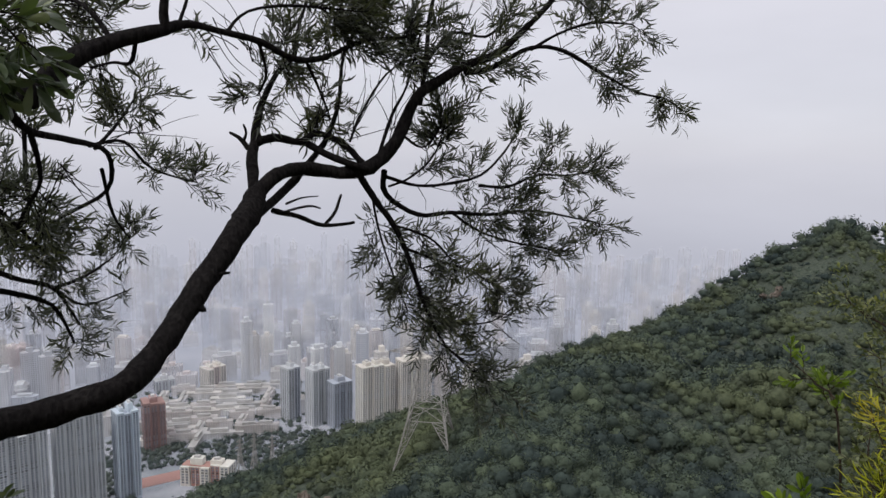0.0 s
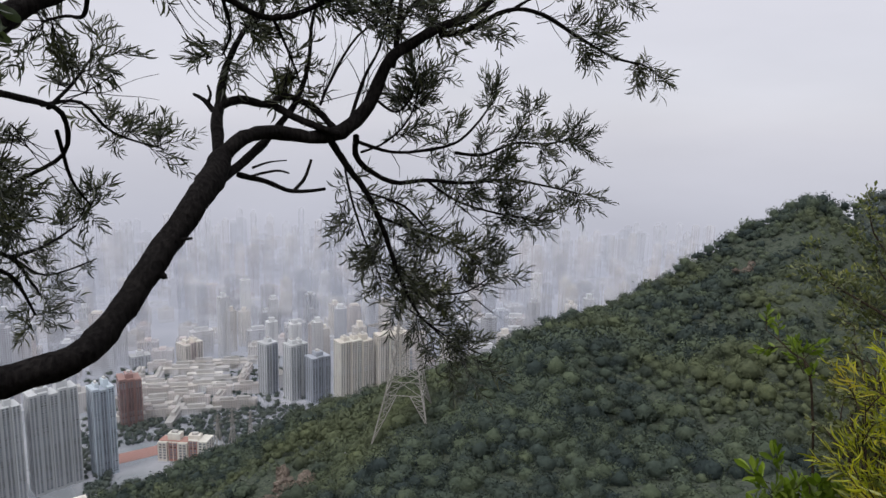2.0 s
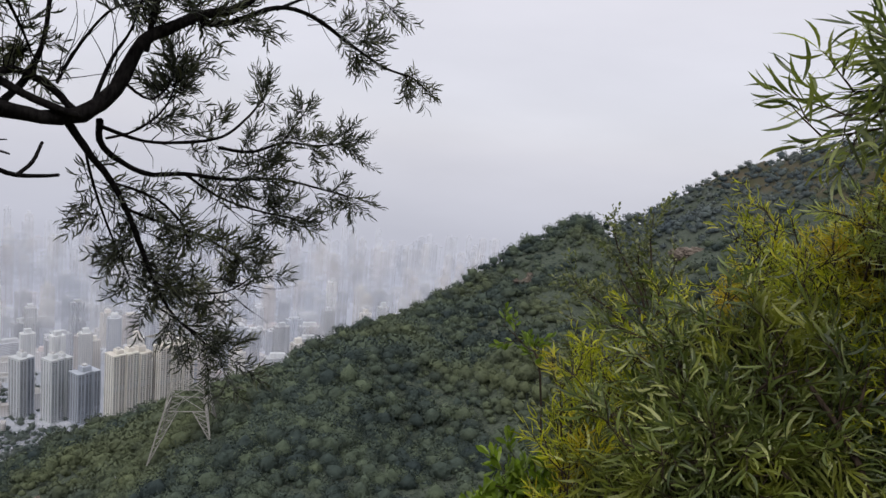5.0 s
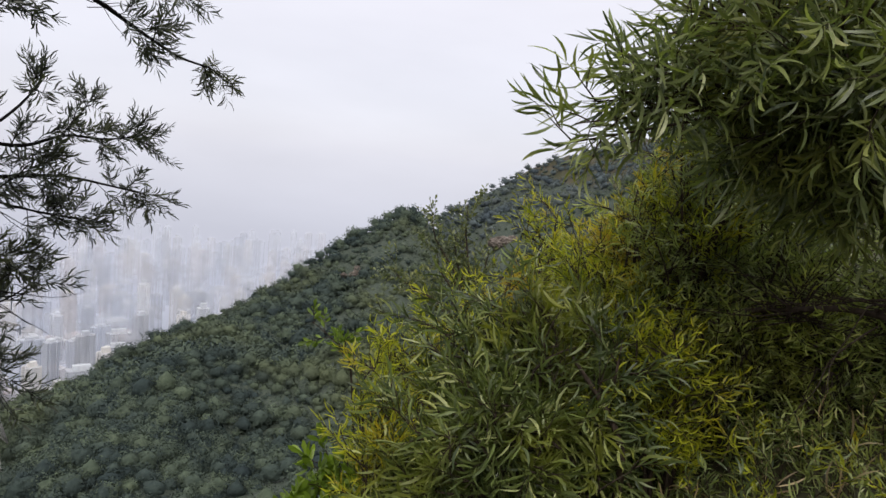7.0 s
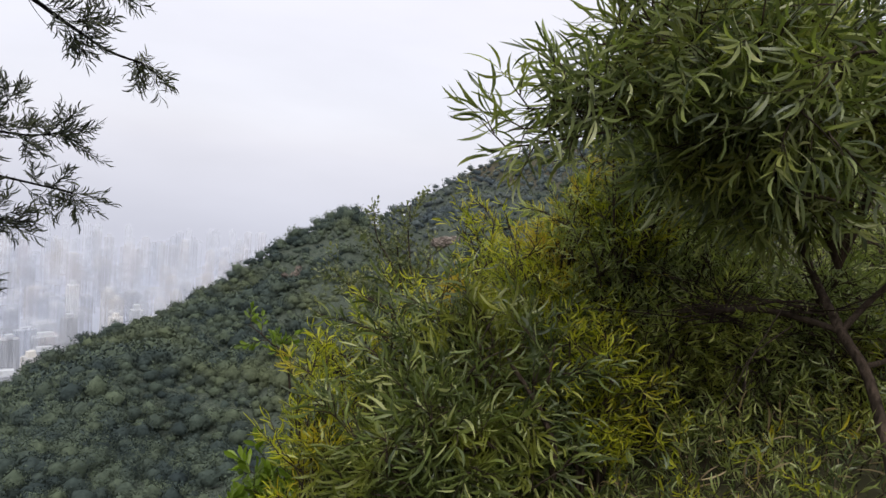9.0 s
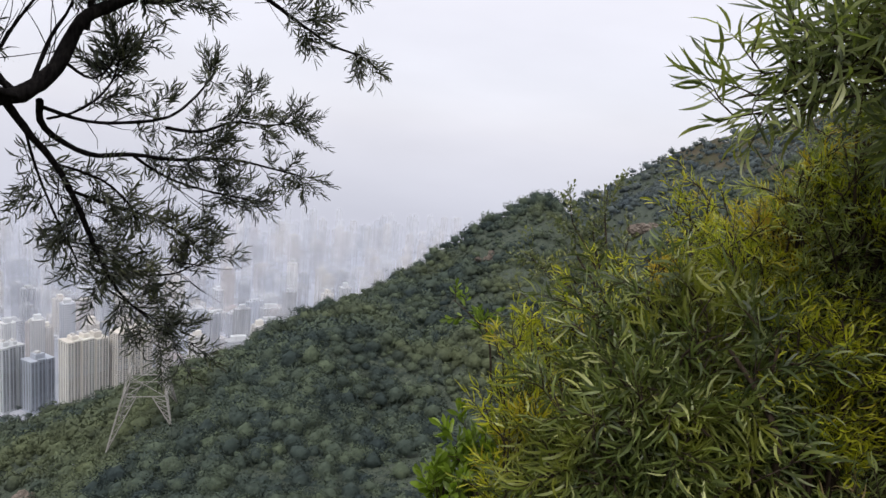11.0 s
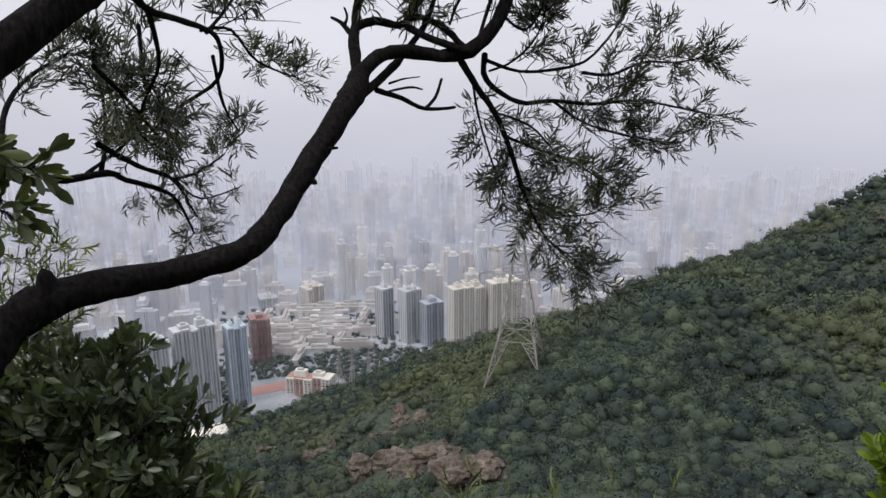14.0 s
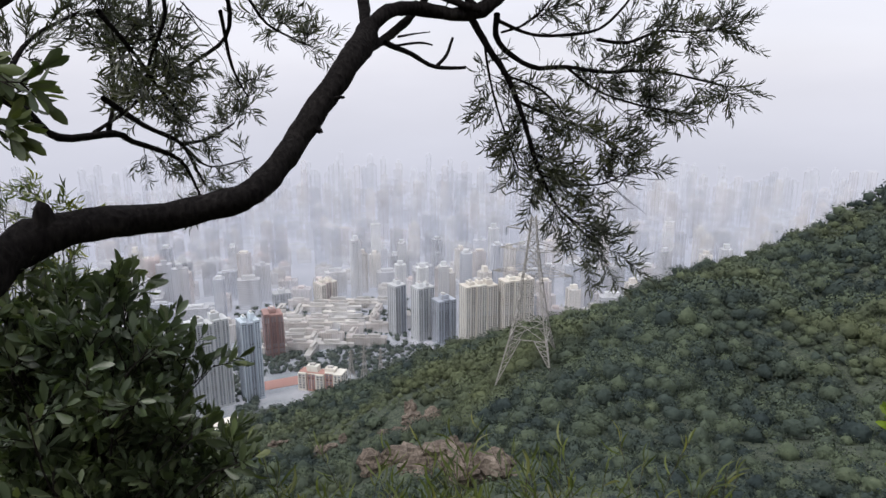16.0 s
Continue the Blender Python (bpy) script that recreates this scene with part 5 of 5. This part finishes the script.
acacia.whips((-0.96, 3.33, 2.10), (-0.4, 0.1, 0.8), 6, 0.45)
acacia.whips((-1.11, 3.16, 2.17), (0.5, 0.1, -0.8), 5, 0.35)
acacia.whips((-0.24, 3.86, 1.12), (0.1, 0.1, -1.0), 4, 0.30)
acacia.whips((0.28, 4.18, 0.61), (0.5, 0.1, -0.2), 7, 0.40)
acacia.whips((0.25, 4.46, 1.09), (0.5, 0.1, -0.3), 7, 0.40)
acacia.whips((-0.16, 3.99, 1.44), (0.6, 0.1, 0.2), 6, 0.40)
acacia.whips((-1.80, 3.12, 1.52), (0.3, 0.1, -0.6), 7, 0.40)
acacia.whips((-1.70, 3.40, 1.66), (0.5, 0.1, 0.3), 6, 0.40)
acacia.whips((0.78, 4.58, 2.33), (0.5, 0.1, 0.1), 6, 0.35)
acacia.finish()
bough.finish()


def thicket(plant, root_at, centre, radii, stems, twigs, reach, gap=0.0175, droop=0.3, stem=0.010, fork=2, bias=0.0):
    """Stems from one root into a rounded mass, with leafy shoots."""
    g = plant.rng
    c, k, b = np.array(centre, float), np.array(radii, float), np.array(root_at, float)
    for _ in range(stems):
        d = g.normal(size=3)
        d /= np.linalg.norm(d)
        d[2] += bias
        e = c + d * k * g.uniform(0.45, 1.0) ** 0.5
        m1 = b + (e - b) * 0.35 + np.array([0, 0, 0.12]) + g.normal(0, 0.06, 3)
        m2 = b + (e - b) * 0.7 + np.array([0, 0, 0.08]) + g.normal(0, 0.06, 3)
        pts = [(*b, stem), (*m1, stem * 0.7), (*m2, stem * 0.45), (*e, stem * 0.2)]
        plant.limb("stem", pts, 6, 0.1)
        plant.leafy(pts, 0.35, twigs, reach, gap, droop, fork)


def gz(x, y):
    return float(ground_z(x, y))


# the big acacia bush over the trail
bush = Plant("acacia_bush", "large dense acacia bush with long narrow green leaves", "bush", M_STEM, M_DEEP, SICKLE, 0.098, 0.0092, 11)
bush.limb("trunk", [(2.52, 0.38, gz(2.52, 0.38) - 0.1, 0.022), (2.47, 0.45, 0.82, 0.019), (2.54, 0.59, 1.09, 0.016), (2.57, 0.70, 1.21, 0.015), (2.64, 0.86, 1.40, 0.012), (2.55, 1.0, 1.75, 0.008)])
bush.limb("limb", [(2.57, 0.70, 1.21, 0.011), (2.60, 0.92, 1.22, 0.010), (2.60, 1.11, 1.18, 0.010), (2.65, 1.4, 1.10, 0.005)])
bush.limb("limb", [(2.57, 0.70, 1.21, 0.011), (2.66, 0.66, 1.32, 0.009), (2.6, 0.5, 1.55, 0.008), (2.4, 0.45, 1.8, 0.005)])
bush.limb("limb", [(2.55, 0.62, 1.12, 0.009), (2.8, 0.62, 1.14, 0.007), (3.0, 0.8, 1.2, 0.006)])
bush.limb("limb", [(2.58, 0.95, 1.62, 0.014), (2.25, 1.05, 1.72, 0.011), (1.95, 1.1, 1.78, 0.007), (1.62, 1.14, 1.78, 0.003)])
bush.limb("limb", [(2.40, 1.0, 1.66, 0.010), (2.3, 0.8, 1.62, 0.008), (2.15, 0.62, 1.6, 0.004)])
thicket(bush, (2.55, 1.0, 1.70), (2.18, 1.02, 1.94), (0.40, 0.34, 0.27), 23, 8, 0.30, 0.0135)
thicket(bush, (2.5, 0.9, 1.65), (2.22, 0.62, 1.92), (0.38, 0.40, 0.26), 19, 8, 0.30, 0.0135)
thicket(bush, (2.6, 0.9, 1.5), (2.42, 1.02, 1.68), (0.32, 0.34, 0.15), 16, 8, 0.24, 0.0135)
thicket(bush, (2.6, 0.75, 1.4), (2.6, 0.95, 2.3), (0.55, 0.5, 0.3), 9, 8, 0.32, 0.015)
for tip, many in (((1.63, 1.16, 1.86), 9), ((1.68, 1.11, 1.84), 9), ((1.58, 1.19, 1.75), 8), ((1.55, 1.21, 1.69), 6), ((1.51, 1.23, 1.63), 4), ((1.75, 1.11, 1.76), 10), ((1.78, 1.08, 1.96), 5)):
    pts = [(2.1, 1.05, 1.80, 0.006), ((2.1 + tip[0]) / 2, 1.1, tip[2] * 0.6 + 0.74, 0.004), (*tip, 0.002)]
    bush.limb("limb", pts, 5, 0.1)
    bush.leafy(pts, 0.45, many, 0.16, 0.0125, 0.25, 1)
bush.finish(150)

# fine twiggy growth under its crown
under_bush = Plant("acacia_bush", "tangled twiggy acacia scrub under the large bush", "bush", M_STEM, M_OLIVE, SICKLE, 0.058, 0.0060, 31)
for c, k in (((2.75, 1.45, 1.08), 0.34), ((2.92, 1.12, 1.12), 0.34), ((2.9, 0.72, 1.25), 0.3), ((2.7, 1.2, 0.9), 0.3), ((3.3, 0.95, 0.95), 0.34), ((3.3, 1.4, 1.25), 0.4), ((3.5, 0.8, 1.4), 0.4), ((3.1, 0.45, 1.1), 0.3), ((3.2, 1.9, 1.35), 0.4)):
    thicket(under_bush, (c[0] + 0.1, c[1], min(gz(c[0], c[1]), c[2] - 0.2)), c, (k, k, k * 0.75), 15, 9, 0.24, 0.0135, 0.15)
for c in ((2.6, 1.1, 1.15), (2.7, 1.3, 1.1), (2.6, 0.8, 1.25), (2.85, 0.9, 1.2)):
    under_bush.whips(c, (-0.5, 0.7, 0.0), 9, 0.55)
    under_bush.whips(c, (0.2, -0.7, 0.1), 5, 0.45)
under_bush.finish()

low_bush = Plant("acacia_bush", "rounded young acacia bush with pale-edged narrow leaves", "bush", M_STEM, M_BUSH, SICKLE, 0.092, 0.0086, 12)
low_bush.limb("stem", [(2.0, 1.3, gz(2.0, 1.3) - 0.05, 0.016), (1.93, 1.22, 0.62, 0.014), (1.9, 1.24, 0.80, 0.010), (1.85, 1.4, 0.98, 0.006)])
for c, k, n in (((1.74, 1.66, 0.84), 0.27, 24), ((1.97, 1.5, 0.93), 0.24, 20), ((1.58, 1.58, 0.60), 0.26, 22), ((1.78, 1.38, 0.62), 0.25, 22), ((1.98, 1.72, 0.74), 0.3, 20), ((1.85, 1.45, 0.36), 0.3, 16), ((1.6, 1.8, 0.35), 0.25, 12)):
    thicket(low_bush, (1.97, 1.55, gz(1.97, 1.55)), c, (k, k, k * 0.85), n, 8, 0.24, 0.0135, bias=0.1)
low_bush.finish(150)

yellow = Plant("acacia_bush", "yellow-green acacia bush with fine feathery shoots", "bush", M_STEM, M_YELLOW, SICKLE, 0.056, 0.0058, 13)
olive_bush = Plant("acacia_bush", "olive green acacia bush with fine feathery shoots", "bush", M_STEM, M_OLIVE, SICKLE, 0.058, 0.006, 53)
for plant, masses in ((yellow, (((2.44, 2.06, 1.20), 0.26, 18), ((2.3, 2.1, 1.04), 0.22, 13), ((2.46, 1.82, 1.16), 0.18, 11), ((2.05, 2.2, 0.93), 0.2, 11), ((1.5, 2.0, 0.74), 0.12, 6), ((1.75, 2.05, 0.80), 0.15, 8), ((1.38, 1.8, 0.58), 0.08, 4), ((2.36, 1.46, 0.9), 0.16, 8), ((2.62, 1.85, 1.45), 0.18, 9), ((2.62, 1.55, 2.0), 0.2, 11), ((2.12, 1.26, 0.98), 0.10, 6))),
                      (olive_bush, (((2.62, 1.7, 1.0), 0.26, 16), ((2.66, 2.2, 0.95), 0.36, 18), ((2.62, 1.7, 1.4), 0.26, 15), ((2.75, 1.7, 1.7), 0.24, 13), ((2.9, 1.5, 1.55), 0.3, 12), ((2.62, 1.35, 1.0), 0.14, 6)))):
    for c, k, n in masses:
        thicket(plant, (c[0] + 0.05, c[1], gz(c[0], c[1])), c, (k, k, k * 0.8), n, 9, 0.22, 0.0115, 0.2, bias=0.1)
olive_bush.finish()
yellow.finish()

# low growth on the bank under the big bush
for tint, label, seed, many in ((M_OLIVE, "low olive green acacia seedlings on the bank", 41, 420), (M_YELLOW, "low yellow-green acacia seedlings on the bank", 42, 70), (M_BUSH, "low fresh green acacia seedlings on the bank", 43, 150)):
    sprout = Plant("acacia_seedling", label, "bush", M_STEM, tint, SICKLE, 0.058, 0.0066, seed)
    g = sprout.rng
    for _ in range(many):
        x, y = g.uniform(1.8, 3.3), g.uniform(0.25, 1.7)
        if math.hypot(x, y) > 1.9:
            sprout.spray((x, y, gz(x, y)), (g.normal(0, 0.5), g.normal(0, 0.5), 1), g.uniform(0.14, 0.42), 0.5, 0.0105, 0.25, 0.003, 0.8)
    sprout.finish()

olive = Plant("low_shrub", "olive shrub with small dull rounded leaves", "shrub", M_STEM, M_SMALL, OVAL, 0.032, 0.016, 33)
thicket(olive, (2.08, 2.7, gz(2.08, 2.7)), (2.08, 2.72, 0.36), (0.3, 0.28, 0.4), 17, 8, 0.18, 0.012)
thicket(olive, (2.3, 3.2, gz(2.3, 3.2)), (2.35, 3.2, 0.45), (0.3, 0.3, 0.35), 9, 7, 0.18, 0.013)
olive.finish()

small_tree = Plant("small_tree", "slender open small tree with sparse dull green leaves", "tree", M_STEM, M_SMALL, OVAL, 0.10, 0.044, 14)
tb = Vector((8.35, 10.55, gz(8.35, 10.55) - 0.2))
fork = Vector((8.3, 10.5, -1.9))
small_tree.limb("trunk", [(*tb, 0.07), (8.36, 10.5, (tb.z - 1.9) / 2, 0.055), (*fork, 0.045)], 8)
for top, many in (((8.2, 10.8, 0.85), 17), ((7.55, 11.1, 0.65), 13), ((7.75, 11.05, -0.2), 14), ((8.7, 10.6, -0.1), 14), ((7.25, 11.3, -0.85), 16), ((8.05, 10.9, 0.2), 13), ((6.95, 11.4, -0.55), 14), ((8.95, 10.4, -0.9), 14), ((7.6, 10.9, -1.4), 14), ((8.4, 10.7, -0.6), 13)):
    pts = [(*fork, 0.03), (fork.x + (top[0] - fork.x) * 0.35, fork.y + 0.1, -1.9 + (top[2] + 1.9) * 0.45, 0.022), (top[0] * 0.8 + fork.x * 0.2, top[1], -1.9 + (top[2] + 1.9) * 0.78, 0.014), (*top, 0.006)]
    small_tree.limb("limb", pts, 6)
    small_tree.leafy(pts, 0.4, many, 0.55, 0.042, 0.0, 2)
small_tree.finish()

sprig = Plant("sapling", "thin sapling with feathery bright green leaflets", "sapling", M_STEM, M_LIME, OVAL, 0.055, 0.02, 15)
for pts in ([(2.1, 3.2, gz(2.1, 3.2), 0.008), (2.0, 3.23, 0.35, 0.006), (1.92, 3.3, 0.50, 0.004), (1.81, 3.38, 0.60, 0.002)], [(2.0, 3.25, 0.38, 0.004), (1.99, 3.29, 0.44, 0.003), (2.0, 3.33, 0.5, 0.002)]):
    sprig.limb("stem", pts, 5)
    sprig.leafy(pts, 0.72, 6, 0.13, 0.018, 0.35, 1)
sprig.finish()

lime = Plant("low_shrub", "bright lime-green low shrub with upright oblong leaves", "shrub", M_STEM, M_LIME, OVAL, 0.088, 0.03, 16)
for c, k in (((1.92, 3.1, -0.22), 0.18), ((2.15, 2.95, -0.28), 0.2), ((1.75, 3.1, -0.38), 0.18), ((2.28, 2.7, -0.2), 0.2), ((1.9, 2.85, -0.48), 0.22)):
    thicket(lime, (c[0], c[1], gz(c[0], c[1])), c, (k, k, k), 11, 4, 0.12, 0.016, -0.6, 0.006, 1, 0.4)
lime.finish(120)

# the dark broad-leaved shrub by the trunk
broad = Plant("broadleaf_shrub", "dark glossy broad-leaved shrub beside the trunk", "shrub", M_TWIG, M_BROAD, OVAL, 0.064, 0.0225, 17)
thicket(broad, (-1.35, 1.6, gz(-1.35, 1.6)), (-1.37, 1.66, 0.15), (0.38, 0.32, 0.35), 46, 7, 0.15, 0.012, -0.25, 0.008, 2, 0.15)
thicket(broad, (-1.65, 1.75, gz(-1.65, 1.75)), (-1.68, 1.8, 0.36), (0.3, 0.28, 0.28), 22, 7, 0.15, 0.012, -0.25, 0.008, 2, 0.1)
for c in ((-1.6, 1.66, 0.55), (-1.42, 1.76, 0.52), (-1.24, 1.74, 0.40), (-1.10, 1.72, 0.22), (-1.02, 1.68, 0.08)):
    thicket(broad, (-1.65, 1.75, gz(-1.65, 1.75)), c, (0.17, 0.16, 0.13), 9, 6, 0.14, 0.012, -0.25, 0.007, 2)
broad.finish(280)
crownlet = Plant("broadleaf_shrub", "dark broad-leaved branch hanging at the trail's edge", "shrub", M_TWIG, M_BROAD, OVAL, 0.078, 0.028, 18)
thicket(crownlet, (-1.75, 1.75, 2.0), (-1.12, 1.66, 1.80), (0.13, 0.14, 0.11), 10, 5, 0.11, 0.013, 0.2, 0.010, 2)
e = (-1.36, 1.48, 1.12)
thicket(crownlet, (-1.9, 1.5, 1.25), e, (0.07, 0.10, 0.07), 7, 4, 0.09, 0.013, 0.2, 0.008, 2)
crownlet.finish(60)

# reeds and dry grass at the brink
reed = Plant("reed_clump", "thin reed and bamboo grass at the brink", "grass", M_STEM, M_GRASS, SICKLE, 0.10, 0.009, 19)
g = reed.rng
for _ in range(270):
    x = g.uniform(-1.05, 0.4)
    y = 1.75 + 0.2 * (x + 1) + g.normal(0, 0.12)
    z = gz(x, y)
    h = (-0.31 + g.uniform(-0.2, 0.17)) - z
    reed.spray((x, y, z), (g.normal(0, 0.25), g.normal(0, 0.25), 1), h + 0.1, 0.5, 0.025, 0.35, 0.003, 0.7)
reed.finish()
straw = Plant("dry_grass", "dry straw-coloured grass tufts under the bushes", "grass", M_STEM, M_STRAW, SICKLE, 0.11, 0.006, 20)
g = straw.rng
for _ in range(200):
    x, y = g.uniform(2.0, 3.6), g.uniform(0.3, 2.0)
    straw.spray((x, y, gz(x, y)), (g.normal(0, 0.4), g.normal(0, 0.4), 1), g.uniform(0.12, 0.3), 0.5, 0.035, 0.05, 0.002, 0.6)
straw.finish()
far_bush = Plant("acacia_bush", "green acacia bush behind the leaning trunk", "bush", M_STEM, M_BUSH, SICKLE, 0.085, 0.011, 23)
thicket(far_bush, (-3.0, 3.1, gz(-3.0, 3.1)), (-2.95, 3.1, 0.42), (0.42, 0.4, 0.36), 26, 8, 0.22, 0.012)
far_bush.finish()
